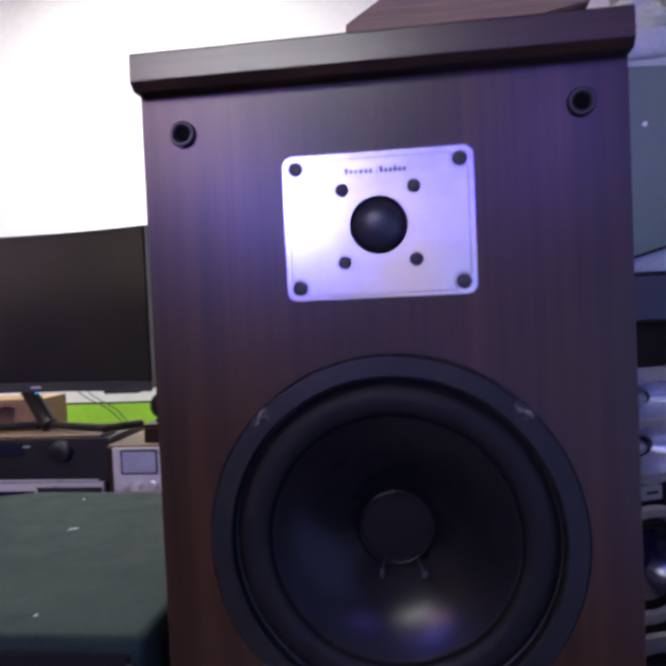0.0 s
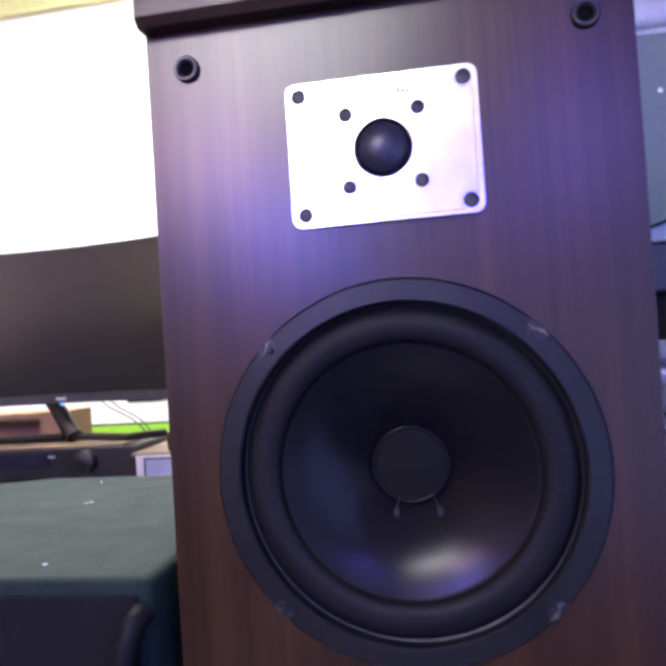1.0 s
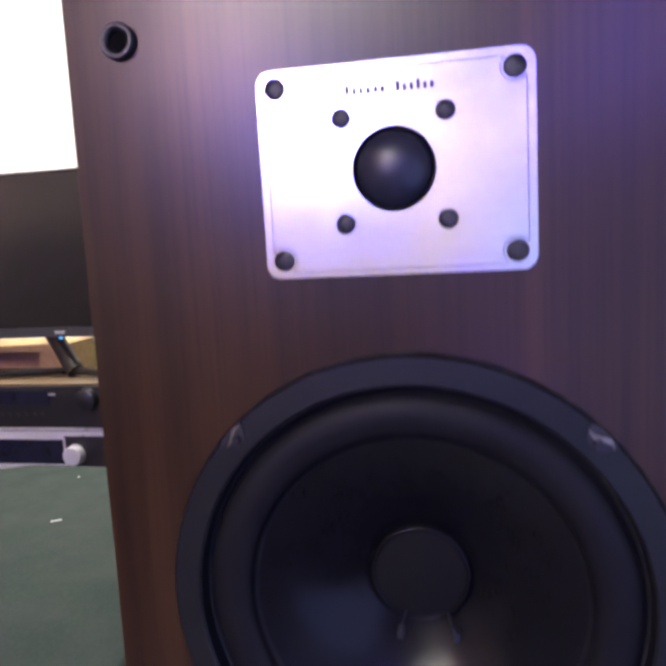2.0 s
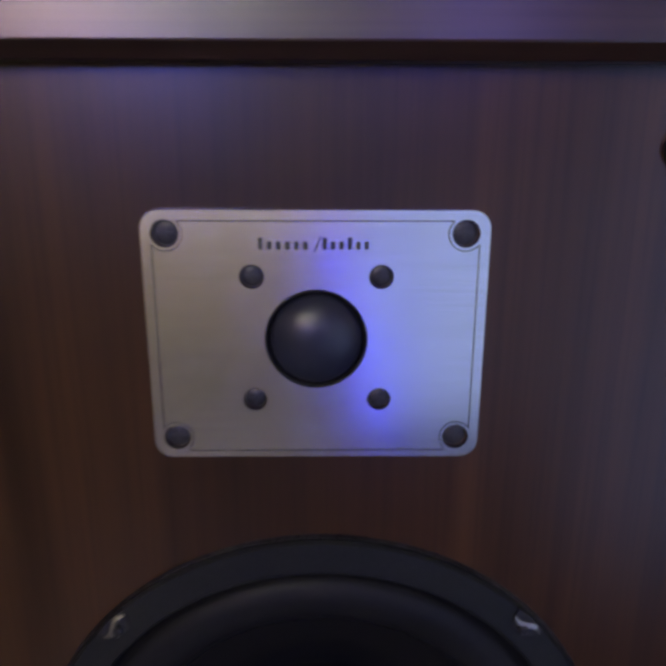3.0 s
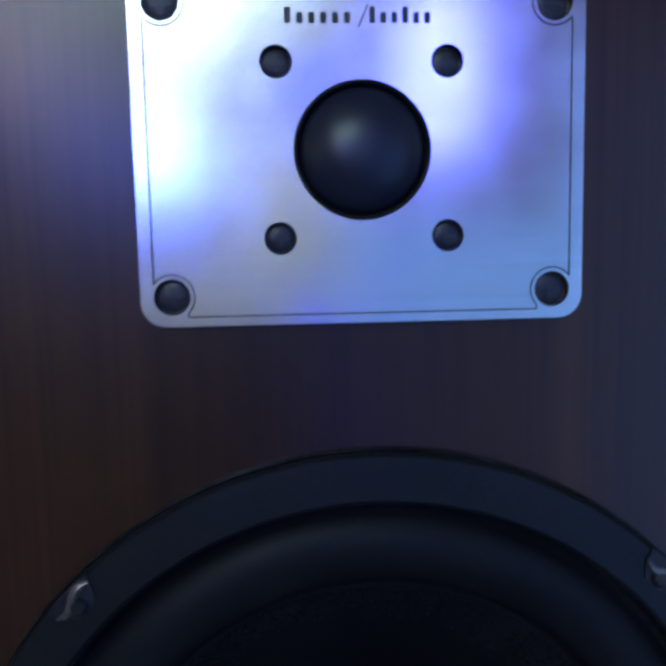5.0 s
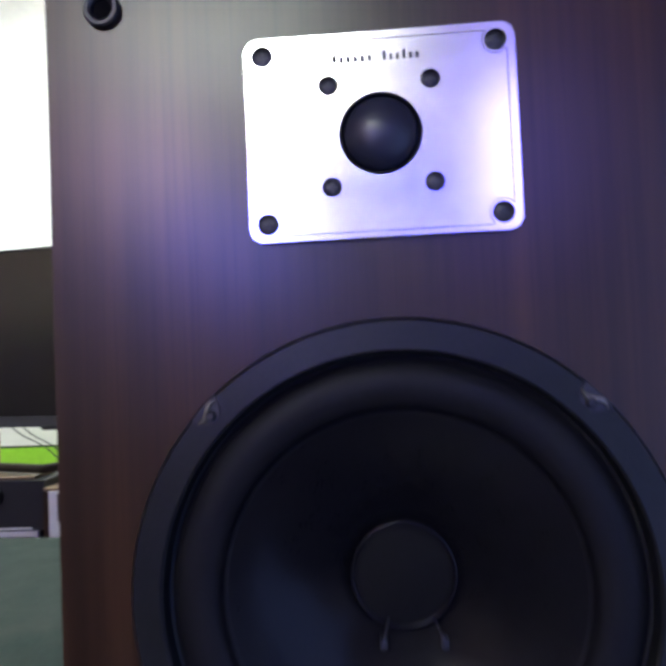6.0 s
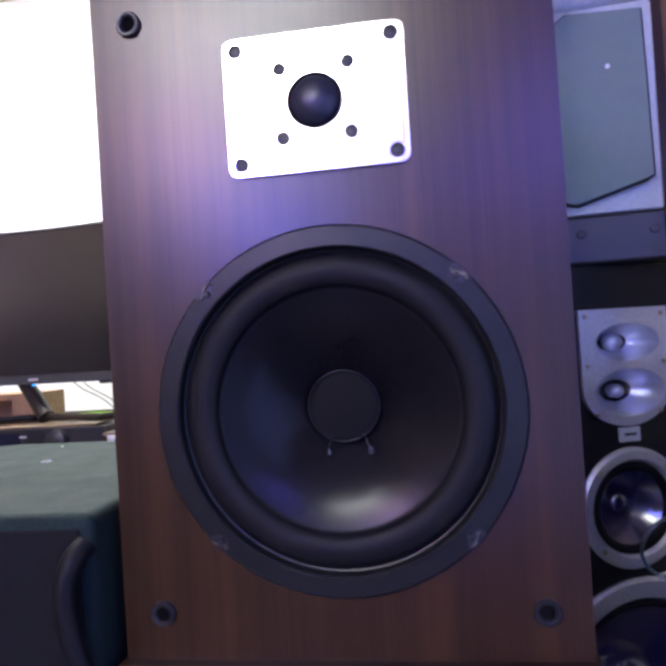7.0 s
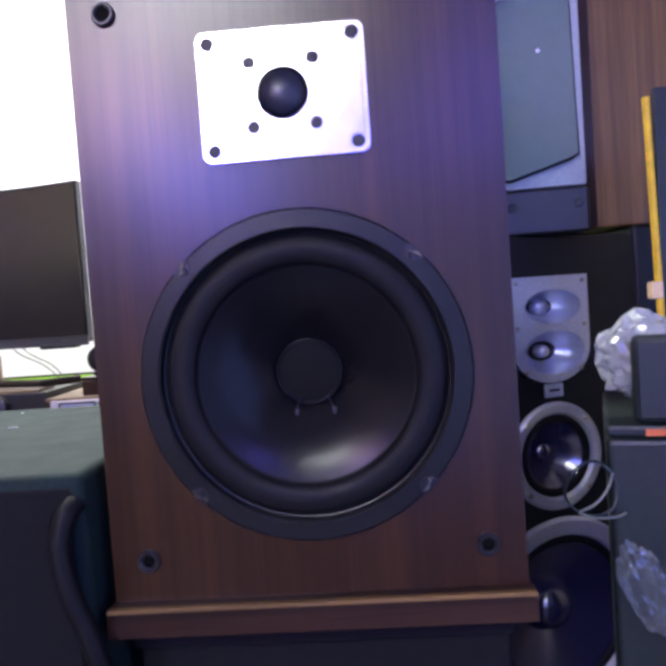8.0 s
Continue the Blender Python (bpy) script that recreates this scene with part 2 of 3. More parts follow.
    front = [bm.verts.new((v.x, y0, v.y)) for v in vs]
    back = [bm.verts.new((v.x, y1, v.y)) for v in vs]
    count = {}
    for f in keep:
        bm.faces.new([front[i] for i in f])
        bm.faces.new([back[i] for i in reversed(f)])
        for a, b in zip(f, list(f[1:]) + [f[0]]):
            count[(min(a, b), max(a, b))] = count.get((min(a, b), max(a, b)), 0) + 1
    for (a, b), n in count.items():
        if n == 1:
            bm.faces.new([front[a], front[b], back[b], back[a]])
    for v in list(bm.verts):
        if not v.link_faces:
            bm.verts.remove(v)
    return bm


def tube(points, r, n=8, closed=False, bm=None):
    """A round bar along points."""
    bm = bm or bmesh.new()
    pts = [Vector(p) for p in points]
    rings, up = [], Vector((0.13, 0.97, 0.21)).normalized()
    for k, p in enumerate(pts):
        a = pts[k - 1] if (k or closed) else p
        b = pts[(k + 1) % len(pts)] if (k + 1 < len(pts) or closed) else p
        t = (b - a).normalized()
        u = t.cross(up)
        u = (u if u.length > 1e-4 else t.cross(Vector((1, 0, 0)))).normalized()
        w = t.cross(u)
        rings.append([bm.verts.new(p + r * (math.cos(2 * math.pi * q / n) * u + math.sin(2 * math.pi * q / n) * w)) for q in range(n)])
    pairs = list(zip(rings, rings[1:])) + ([(rings[-1], rings[0])] if closed else [])
    for a, b in pairs:
        for q in range(n):
            bm.faces.new([a[q], a[(q + 1) % n], b[(q + 1) % n], b[q]])
    if not closed:
        bm.faces.new(rings[0])
        bm.faces.new(rings[-1])
    return bm


def smooth_path(points, n=8):
    """Points of a curve through the given ones."""
    p = [Vector(q) for q in points]
    p = [2 * p[0] - p[1]] + p + [2 * p[-1] - p[-2]]
    out = []
    for k in range(1, len(p) - 2):
        for q in range(n):
            t = q / n
            out.append(0.5 * (2 * p[k] + (p[k + 1] - p[k - 1]) * t + (2 * p[k - 1] - 5 * p[k] + 4 * p[k + 1] - p[k + 2]) * t * t + (3 * p[k] - p[k - 1] - 3 * p[k + 1] + p[k + 2]) * t ** 3))
    return out + [p[-2]]


def crumple(cx, cy, cz, rx, ry, rz, seed, rough=0.3, detail=4):
    """A crinkled wrapping, faceted and uneven."""
    bm = bmesh.new()
    bmesh.ops.create_icosphere(bm, subdivisions=detail, radius=1)
    off = Vector((seed * 3.1, seed * 1.7, seed * 0.9))
    for v in bm.verts:
        d = v.co.normalized()
        f = Vector((d.x * 7, d.y * 7, d.z * 2.2)) + off
        k = 1 + rough * (noise.noise(d * 1.8 + off) + 0.9 * abs(noise.noise(f)) - 0.6 * abs(noise.noise(f * 2.1 - off)) + 0.12 * abs(noise.noise(d * 12 + off)))
        v.co = Vector((cx + d.x * rx * k, cy + d.y * ry * k, cz + d.z * rz * k))
    return bm


# ---- the room ----
X0, X1, Y0, Y1, CEIL = -2.4, 1.9, -3.2, 2.0, 2.31


def setting(name, bm, mat, label, category="wall", smooth=False):
    return tagged(part(name, bm, mat, None, label, smooth), "", category, "", "structure")


setting("floor", box(X0 - 0.1, X1 + 0.1, Y0 - 0.1, Y1 + 0.1, -0.1, 0), FLOOR, "plain grey floor under the speakers", "floor")
setting("ceiling", box(X0 - 0.1, X1 + 0.1, Y0 - 0.1, Y1 + 0.1, CEIL, CEIL + 0.1), CREAM, "cream painted ceiling above a green moulding", "ceiling")
setting("wall_north", box(X0, X1, Y1, Y1 + 0.1, 0.652, CEIL - 0.095), WHITE_WALL, "bright white plaster wall behind the screen")
setting("wall_dado", box(X0, X1, Y1 - 0.006, Y1 + 0.1, 0, 0.645), GREEN, "lime green painted lower wall")
setting("trim", box(X0, X1, Y1 - 0.003, Y1 + 0.1, 0.645, 0.652), PLASTIC, "thin dark line between the green and white paint", "trim")
setting("crown_moulding", box(X0, X1, Y1 - 0.03, Y1 + 0.1, CEIL - 0.095, CEIL, 0.01), LIME_PALE, "pale lime green crown moulding below the ceiling", "trim")
DADO = 0.645
for name, x0, x1, y0, y1 in (("wall_west", X0 - 0.1, X0, Y0, Y1 + 0.1), ("wall_east", X1, X1 + 0.1, Y0, Y1 + 0.1), ("wall_south", X0, X1, Y0 - 0.1, Y0)):
    # west wall is dark up to 1.12 only to shape the monitor's reflection
    high = 1.12 if name == "wall_west" else DADO
    setting(name, box(x0, x1, y0, y1, high, CEIL), DIM_WALL, "plain beige wall above a darker lower part")
    setting(name + "_dado", box(x0, x1, y0, y1, 0, high), DARK_REFLECTED if name == "wall_west" else OLIVE, "dark lower part of the wall")


def ceiling_light(x, y, w, d, strength, label):
    root = thing("ceiling_light", (x, y, CEIL - 0.05), label, "ceiling light")
    part("frame", plate(rounded(-w / 2 - 0.02, w / 2 + 0.02, -d / 2 - 0.02, d / 2 + 0.02, 0.01), [rounded(-w / 2, w / 2, -d / 2, d / 2, 0.006)], 0, 0.05), SATIN, root).matrix_basis = pose(0, 0, 0, -90)
    part("diffuser", box(-w / 2 + 0.001, w / 2 - 0.001, -d / 2 + 0.001, d / 2 - 0.001, 0.006, 0.02), glow("white_diffuser", (0.94, 0.97, 1.0), strength), root, "glowing white diffuser")


ceiling_light(-0.68, -2.55, 0.95, 0.55, LAMP_REAR, "square white glowing ceiling light panel")
ceiling_light(-0.9, 1.15, 0.6, 0.6, LAMP_FRONT, "square white glowing ceiling light panel near the white wall")


def led_tube(a, b, color, strength, label, r=0.03):
    root = thing("led_tube", a, label, "led light", "coloured light tubes")
    d = Vector(b) - Vector(a)
    part("tube", tube([d * 0.02, d * 0.98], r, 12), glow("led_glow", color, strength), root, "glowing coloured diffuser", True)
    for k in (0.0, 0.98):
        part("end_cap", tube([d * k, d * (k + 0.02)], r * 1.15, 12), PLASTIC, root, "black end cap")
    # black channel round the tube, open to the room
    side = d.normalized().cross(Vector((0, 1, 0)))
    bm = bmesh.new()
    o, i, lip = r + 0.025, r + 0.02, r * 0.4
    prof = [(-o, lip), (-o, -o), (o, -o), (o, lip), (i, lip), (i, -i), (-i, -i), (-i, lip)]
    ends = [[bm.verts.new(d * k + side * u + Vector((0, v, 0))) for u, v in prof] for k in (-0.03, 1.03)]
    for q in range(8):
        bm.faces.new([ends[0][q], ends[0][(q + 1) % 8], ends[1][(q + 1) % 8], ends[1][q]])
    for e in ends:
        bm.faces.new(e)
    part("channel", bm, PLASTIC, root, "black housing channel")


led_tube((-1.04, -3.03, 1.58), (-0.46, -3.03, 1.40), (0.13, 0.14, 1.0), LED_BLUE, "thick blue glowing tube on the rear wall", 0.12)
led_tube((-0.42, -3.10, 1.78), (0.36, -3.10, 1.80), (0.03, 0.04, 1.0), LED_BLUE * 0.07, "slim deep blue glowing tube on the rear wall", 0.05)
led_tube((0.66, -3.02, 1.42), (0.66, -3.02, 2.14), (0.21, 0.17, 1.0), LED_VIOLET, "thick violet glowing tube on the rear wall", 0.14)
led_tube((-1.30, -3.03, 1.74), (-1.02, -3.03, 2.10), (1.0, 0.62, 1.0), LED_PINK, "thick pink glowing tube on the rear wall", 0.12)

TABLE = 0.44
side_table = thing("side_table", (0.42, -1.2, 0), "dark side table behind the viewer", "table")
part("top", box(-0.36, 0.36, -0.2, 0.2, TABLE - 0.03, TABLE, 0.003), WOOD_EDGE, side_table)
for sx in (-0.33, 0.33):
    for sy in (-0.17, 0.17):
        part("leg", box(sx - 0.02, sx + 0.02, sy - 0.02, sy + 0.02, 0, TABLE - 0.0305, 0.002), WOOD, side_table)


def glow_panel(name, x, y, z, w, h, gap, color, strength, label):
    """A flat glowing panel on a foot, its lit side facing +y."""
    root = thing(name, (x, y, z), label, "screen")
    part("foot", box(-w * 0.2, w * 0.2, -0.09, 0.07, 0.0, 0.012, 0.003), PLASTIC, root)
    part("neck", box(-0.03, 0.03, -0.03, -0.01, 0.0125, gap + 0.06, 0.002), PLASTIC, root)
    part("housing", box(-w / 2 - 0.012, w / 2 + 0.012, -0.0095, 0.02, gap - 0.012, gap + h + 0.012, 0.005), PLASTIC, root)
    part("panel", box(-w / 2, w / 2, 0.0205, 0.023, gap, gap + h), glow("blue_panel_glow", color, strength), root, "glowing blue surface")
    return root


# both are unseen, added to throw blue reflections onto plate and wood
glow_panel("small_blue_panel", 0.38, -1.2, TABLE + 0.0005, 0.6, 0.596, 0.016, (0.32, 0.42, 1.0), GLOW_LOW, "unseen blue glowing panel on the side table, added for reflections")
glow_panel("large_blue_panel", 0.98, -0.92, 0.0, 1.06, 1.05, 0.28, (0.27, 0.35, 1.0), GLOW_SIDE, "unseen large blue glowing panel on the floor, added for reflections")

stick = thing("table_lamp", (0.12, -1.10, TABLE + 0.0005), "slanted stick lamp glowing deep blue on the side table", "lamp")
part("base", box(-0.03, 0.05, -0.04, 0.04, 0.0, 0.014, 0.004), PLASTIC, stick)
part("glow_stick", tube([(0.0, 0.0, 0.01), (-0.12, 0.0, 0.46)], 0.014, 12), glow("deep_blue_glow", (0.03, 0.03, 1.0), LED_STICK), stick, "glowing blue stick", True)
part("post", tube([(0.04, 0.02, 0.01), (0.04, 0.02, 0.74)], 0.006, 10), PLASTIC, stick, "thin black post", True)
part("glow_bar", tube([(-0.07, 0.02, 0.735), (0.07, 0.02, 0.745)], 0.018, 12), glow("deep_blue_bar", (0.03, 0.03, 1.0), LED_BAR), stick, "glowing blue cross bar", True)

# ---- the wooden loudspeaker ----
BASE = 0.626
TW = 1.0 - BASE
WF = 0.804 - BASE


def screw_head(name, x, y, z, r, mat, parent, label="", depth=0.0015):
    """A countersunk screw with a crossed slot, facing -y."""
    bm = lathe([(0, 0.0002), (r * 0.55, 0.0), (r * 0.9, 0.0006), (r, depth), (0, depth)], x, z, 20, y)
    ob = part(name, bm, mat, parent, label, True)
    slot = box(x - r * 0.6, x + r * 0.6, y - 0.0001, y + 0.0004, z - r * 0.11, z + r * 0.11)
    box(x - r * 0.11, x + r * 0.11, y - 0.00012, y + 0.0004, z - r * 0.6, z + r * 0.6, 0, 2, slot)
    part("slot", slot, INK, ob)
    return ob


def wooden_speaker():
    root = thing("wooden_loudspeaker", (0, 0, BASE), "dark walnut loudspeaker with silver tweeter plate and large black woofer", "loudspeaker")
    w = 0.1495
    hole = circle(0.0015, WF, 0.1105, 72)
    part("baffle", plate([(-w + 0.001, 0.021), (w - 0.001, 0.021), (w - 0.001, 0.466), (-w + 0.001, 0.466)], [hole], 0, 0.018), WOOD, root, "front board with vertical walnut grain")
    part("side_panel", box(-w - 0.0006, -w + 0.017, 0.0185, 0.30, 0.021, 0.466, 0.0006, 1), WOOD, root)
    part("side_panel", box(w - 0.017, w + 0.0006, 0.0185, 0.30, 0.021, 0.466, 0.0006, 1), WOOD, root)
    part("back_panel", box(-w + 0.0175, w - 0.0175, 0.285, 0.30, 0.021, 0.466), WOOD, root)
    ends = []
    bm = bmesh.new()
    prof = [(-0.016, 0.4694), (-0.0150, 0.4863), (-0.0138, 0.4875), (0.302, 0.4875), (0.302, 0.4665), (-0.0006, 0.4665), (-0.0006, 0.4642), (-0.0108, 0.4642)]
    for x in (-w + 0.0005, w - 0.0005):
        ends.append([bm.verts.new((x, y, z)) for y, z in prof])
        bm.faces.new(ends[-1])
    for k in range(8):
        bm.faces.new([ends[0][k], ends[0][(k + 1) % 8], ends[1][(k + 1) % 8], ends[1][k]])
    bmesh.ops.bevel(bm, geom=list(bm.edges), offset=0.0004, segments=1, affect="EDGES")
    part("top_board", bm, WOOD_EDGE, root, "overhanging top board with a slanted lower edge")
    bm = bmesh.new()
    prof = [(-0.015, 0.0), (-0.015, 0.019), (-0.013, 0.021), (0.302, 0.021), (0.302, 0.0)]
    a = [bm.verts.new((-0.1515, y, z)) for y, z in prof]
    b = [bm.verts.new((0.1515, y, z)) for y, z in prof]
    bm.faces.new(a)
    bm.faces.new(b)
    for k in range(5):
        bm.faces.new([a[k], a[(k + 1) % 5], b[(k + 1) % 5], b[k]])
    bmesh.ops.bevel(bm, geom=list(bm.edges), offset=0.0008, segments=1, affect="EDGES")
    part("plinth", bm, WOOD_DULL, root, "projecting base board with a light worn edge")
    # worn edge strip; its golden highlight is coloured in as pale wood
    part("worn_edge", box(-0.1512, 0.1512, -0.0153, -0.0090, 0.0180, 0.0213, 0.0009, 2), WORN_WOOD, root, "light worn edge of the base board, its highlight coloured in")
    for x in (-0.1215, 0.1215):
        for z in (1.065 - BASE, 0.677 - BASE):
            cup = part("grille_socket", lathe([(0.0083, 0.0), (0.0083, -0.0026), (0.0074, -0.0037), (0.0060, -0.0037), (0.0048, -0.0026), (0.0045, -0.001), (0.0042, -0.0002), (0, -0.0002)], x, z, 32), PLASTIC, root, "black plastic grille socket", True, 0.5)
            # near-black disc paints the shade of the socket's hole
            part("hole", lathe([(0.0045, -0.0006), (0.0045, -0.0010), (0, -0.0010)], x, z, 24), HOLE_SHADE, cup, "near-black disc standing in for the hole's shade")
    tweeter(root)
    woofer(root)


def tweeter(root):
    hw, hh = 0.0581, 0.0444
    corner = [(sx * 0.05, TW + 0.0005 + sz * 0.0367) for sx in (-1, 1) for sz in (-1, 1)]
    inner = [(sx * 0.0219 + 0.0002, TW + 0.0005 + sz * 0.0221) for sx in (-1, 1) for sz in (-1, 1)]
    holes = [circle(x, z, 0.0047, 24) for x, z in corner] + [circle(x, z, 0.0042, 24) for x, z in inner] + [circle(0, TW + 0.0005, 0.0178, 56)]
    face = part("tweeter_plate", plate(rounded(-hw, hw, TW + 0.0005 - hh, TW + 0.0005 + hh, 0.0062), holes, -0.003, -0.0002), ALU, root, "brushed aluminium tweeter plate with an engraved border line")
    for x, z in corner:
        screw_head("screw", x, -0.0016, z, 0.0044, SCREW, face, "black corner screw", 0.0014)
    for x, z in inner:
        screw_head("screw", x, -0.0019, z, 0.0039, SCREW, face, "black crosshead screw", 0.0016)
    # engraved border: four straight lines and four arcs round the corner screws
    line = bmesh.new()
    lx, lz, ra = 0.0546, 0.0414, 0.0058
    for s in (-1, 1):
        box(-lx + 0.0088, lx - 0.0088, -0.00312, -0.00305, TW + s * lz - 0.0002, TW + s * lz + 0.0002, 0, 2, line)
        box(s * lx - 0.0002, s * lx + 0.0002, -0.00312, -0.00305, TW - lz + 0.0086, TW + lz - 0.0086, 0, 2, line)
    for sx in (-1, 1):
        for sz in (-1, 1):
            cx, cz = sx * 0.05, TW + 0.0005 + sz * 0.0367
            path = []
            for k in range(25):
                ang = radians(45 - 187 * k / 24)
                path.append((cx - sx * ra * math.cos(ang), -0.00306, cz + sz * ra * math.sin(ang)))
            path = [(sx * (lx - 0.0088), -0.00306, TW + sz * lz)] + path + [(sx * lx, -0.00306, TW + sz * (lz - 0.0086))]
            tube(path, 0.0002, 5, False, line)
    part("border_line", line, INK, face, "fine engraved black line")
    # maker's mark as two rows of plain upright bars and a thin slash
    for x0, x1, tall in ((-0.0193, -0.0012, (0,)), (0.0022, 0.0190, (0, 3))):
        step = (x1 - x0) / 6
        for k in range(6):
            top = TW + (0.0359 if k in tall else 0.0346)
            part("printed_bar", plate(rounded(x0 + k * step, x0 + k * step + step * 0.52, TW + 0.0319, top, 0.0004, 2), [], -0.00312, -0.00304), INK, face, "plain dark printed bar")
    part("printed_slash", plate([(-0.0008, TW + 0.0310), (-0.0004, TW + 0.0310), (0.0020, TW + 0.0364), (0.0016, TW + 0.0364)], [], -0.00312, -0.00304), INK, face, "thin dark printed stroke")
    part("dome_surround", lathe([(0.0178, -0.0026), (0.0174, -0.0031), (0.0170, -0.0031), (0.0166, -0.0024), (0.0163, -0.0016), (0.0160, -0.0014)], 0, TW + 0.0005, 56), RUBBER, face, "black rubber ring round the dome", True, 1.2)
    rad = 0.0160
    prof = [(rad * math.sin(radians(90 * k / 14)), -0.0014 - 0.0078 * math.cos(radians(90 * k / 14)) ** 1.1) for k in range(15)]
    prof[0] = (0, prof[0][1])
    part("dome", lathe(prof, 0, TW + 0.0005, 56), SILK, face, "glossy black soft dome", True, 1.5)


def woofer(root):
    cx = 0.0015
    ring = [(0.1112, 0.004), (0.1168, 0.0), (0.1170, -0.003), (0.1160, -0.0045), (0.1042, -0.0052), (0.1030, -0.0040), (0.1022, 0.003), (0.1000, 0.004)]
    basket = part("woofer_frame", lathe(ring, cx, WF, 96), BLACK_METAL, root, "black pressed steel frame ring", True, 0.5)
    part("frame_edge", lathe([(0.1166, -0.0012), (0.1174, -0.0022), (0.1178, -0.0016), (0.1179, -0.0002)], cx, WF, 96), EDGE_STEEL, basket, "thin worn steel edge of the frame", True, 1.2)
    roll = [(0.1012, 0.0036)]
    for k in range(13):
        a = math.pi * k / 12
        roll.append((0.0890 + 0.0102 * math.cos(a), 0.0024 - 0.0058 * math.sin(a)))
    roll += [(0.0782, 0.0036), (0.0765, 0.0042)]
    part("surround", lathe(roll, cx, WF, 96), RUBBER, basket, "black half-roll rubber surround", True, 1.2)
    cone = [(0.0780, 0.0040)]
    for k in range(1, 13):
        t = k / 12
        cone.append((0.0780 - 0.0540 * t, 0.0040 + 0.0300 * t - 0.0040 * math.sin(math.pi * t)))
    part("cone", lathe(cone, cx, WF, 96), PAPER, basket, "speckled matt black paper cone", True, 1.2)
    cap = [(0.0245, 0.0345), (0.0243, 0.0305), (0.0236, 0.0296), (0.0226, 0.0300)] + [(0.0226 * (1 - k / 8), 0.0300 - 0.0030 * math.sin(math.pi / 2 * k / 8)) for k in range(1, 9)]
    cap[-1] = (0, cap[-1][1])
    part("dust_cap", lathe(cap, cx, WF, 56), FELT, basket, "flat dark dust cap with a raised rim", True, 0.9)
    rim = [(0.0238 + 0.0013 * math.cos(2 * math.pi * k / 10), 0.0293 + 0.0013 * math.sin(2 * math.pi * k / 10)) for k in range(11)]
    part("cap_rim", lathe(rim, cx, WF, 56), PAPER, basket, "raised rim round the dust cap", True, 1.5)
    for x in (-0.0105, 0.0172):
        z = WF - 0.0290
        eye = part("lead_eyelet", box(cx + x - 0.0017, cx + x + 0.0017, 0.0222, 0.029, z - 0.0030, z + 0.0022, 0.001, 2), INK, basket, "dark lead eyelet on the cone", True)
        lead = smooth_path([(cx + x, 0.0245, z), (cx + x * 0.9, 0.0215, z + 0.005), (cx + x * 0.75, 0.0285, z + 0.0095)], 5)
        part("lead_wire", tube(lead, 0.0006, 6), INK, basket, "thin dark lead wire", True)
    for sx in (-1, 1):
        for sz in (-1, 1):
            a = math.atan2(sz, sx)
            px, pz = cx + 0.1128 * math.cos(a), WF + 0.1128 * math.sin(a)
            # the gasket is cut away round each frame screw and shows a bent bare steel lug
            q = Matrix.Translation((px, 0, pz)) @ Matrix.Rotation(-(a - math.pi / 2), 4, "Y")
            notch = bmesh.new()
            rim = [(u, 0.0042 - 12.0 * u * u) for u in [-0.0075 + 0.0015 * k for k in range(11)]] + [(0.0052, -0.0014), (0.0028, -0.0038), (-0.0028, -0.0038), (-0.0052, -0.0014)]
            f = [notch.verts.new(q @ Vector((u, -0.0054, v))) for u, v in rim]
            b = [notch.verts.new(q @ Vector((u, -0.0030, v))) for u, v in rim]
            notch.faces.new(f)
            for k in range(len(rim)):
                notch.faces.new([f[k], f[(k + 1) % len(rim)], b[(k + 1) % len(rim)], b[k]])
            part("notch", notch, SCREW, basket, "dark notch in the gasket")
            lug = bmesh.new()
            rows = []
            for k in range(9):
                u = -0.0066 + 0.00165 * k
                v = 0.0012 + 0.0016 * math.sin(u * 420)
                h = 0.0013 * (1 - (u / 0.0072) ** 2) + 0.0002
                y = -0.0058 - 0.0010 * math.cos(u * 210)
                rows.append([lug.verts.new(q @ Vector((u, yy, vv))) for yy, vv in ((y + 0.0006, v + h), (y, v + h * 0.4), (y - 0.0002, v - h * 0.4), (y + 0.0006, v - h))])
            for r0, r1 in zip(rows, rows[1:]):
                for k in range(4):
                    lug.faces.new([r0[k], r0[(k + 1) % 4], r1[(k + 1) % 4], r1[k]])
            lug.faces.new(rows[0])
            lug.faces.new(rows[-1])
            part("lug", lug, LUG, basket, "small bent bare steel lug", True, 0.9)
            part("screw", lathe([(0, -0.0078), (0.0014, -0.0077), (0.0021, -0.0070), (0.0022, -0.0052)], px - 0.0012 * math.cos(a), pz - 0.0012 * math.sin(a), 20), SCREW, basket, "dark frame screw", True)


wooden_speaker()

stand = thing("equipment_stand", (0.0, 0.18, 0), "plain black box stand under the wooden loudspeaker", "stand")
part("body", box(-0.145, 0.138, -0.15, 0.12, 0.03, 0.60, 0.004), BLACK_CLOTH, stand)
part("top", box(-0.147, 0.140, -0.16, 0.122, 0.6005, 0.6258, 0.003), BLACK_CLOTH, stand)
for sx in (-0.12, 0.115):
    for sy in (-0.12, 0.1):
        part("foot", lathe([(0, -0.03), (0.018, -0.03), (0.02, 0), (0, 0)], 0, 0, 16), RUBBER, stand).matrix_basis = pose(sx, sy, 0, 90)

# ---- things on top of the wooden loudspeaker ----
TOP = BASE + 0.4876
wrap = part("plastic_wrap", crumple(0, 0, 0.036, 0.088, 0.062, 0.036, 3, 0.3, 4), FOIL, None, "heap of crumpled clear plastic wrap on the loudspeaker")
wrap.matrix_basis = pose(0.075, 0.222, TOP)
tagged(wrap, "", "plastic wrap")
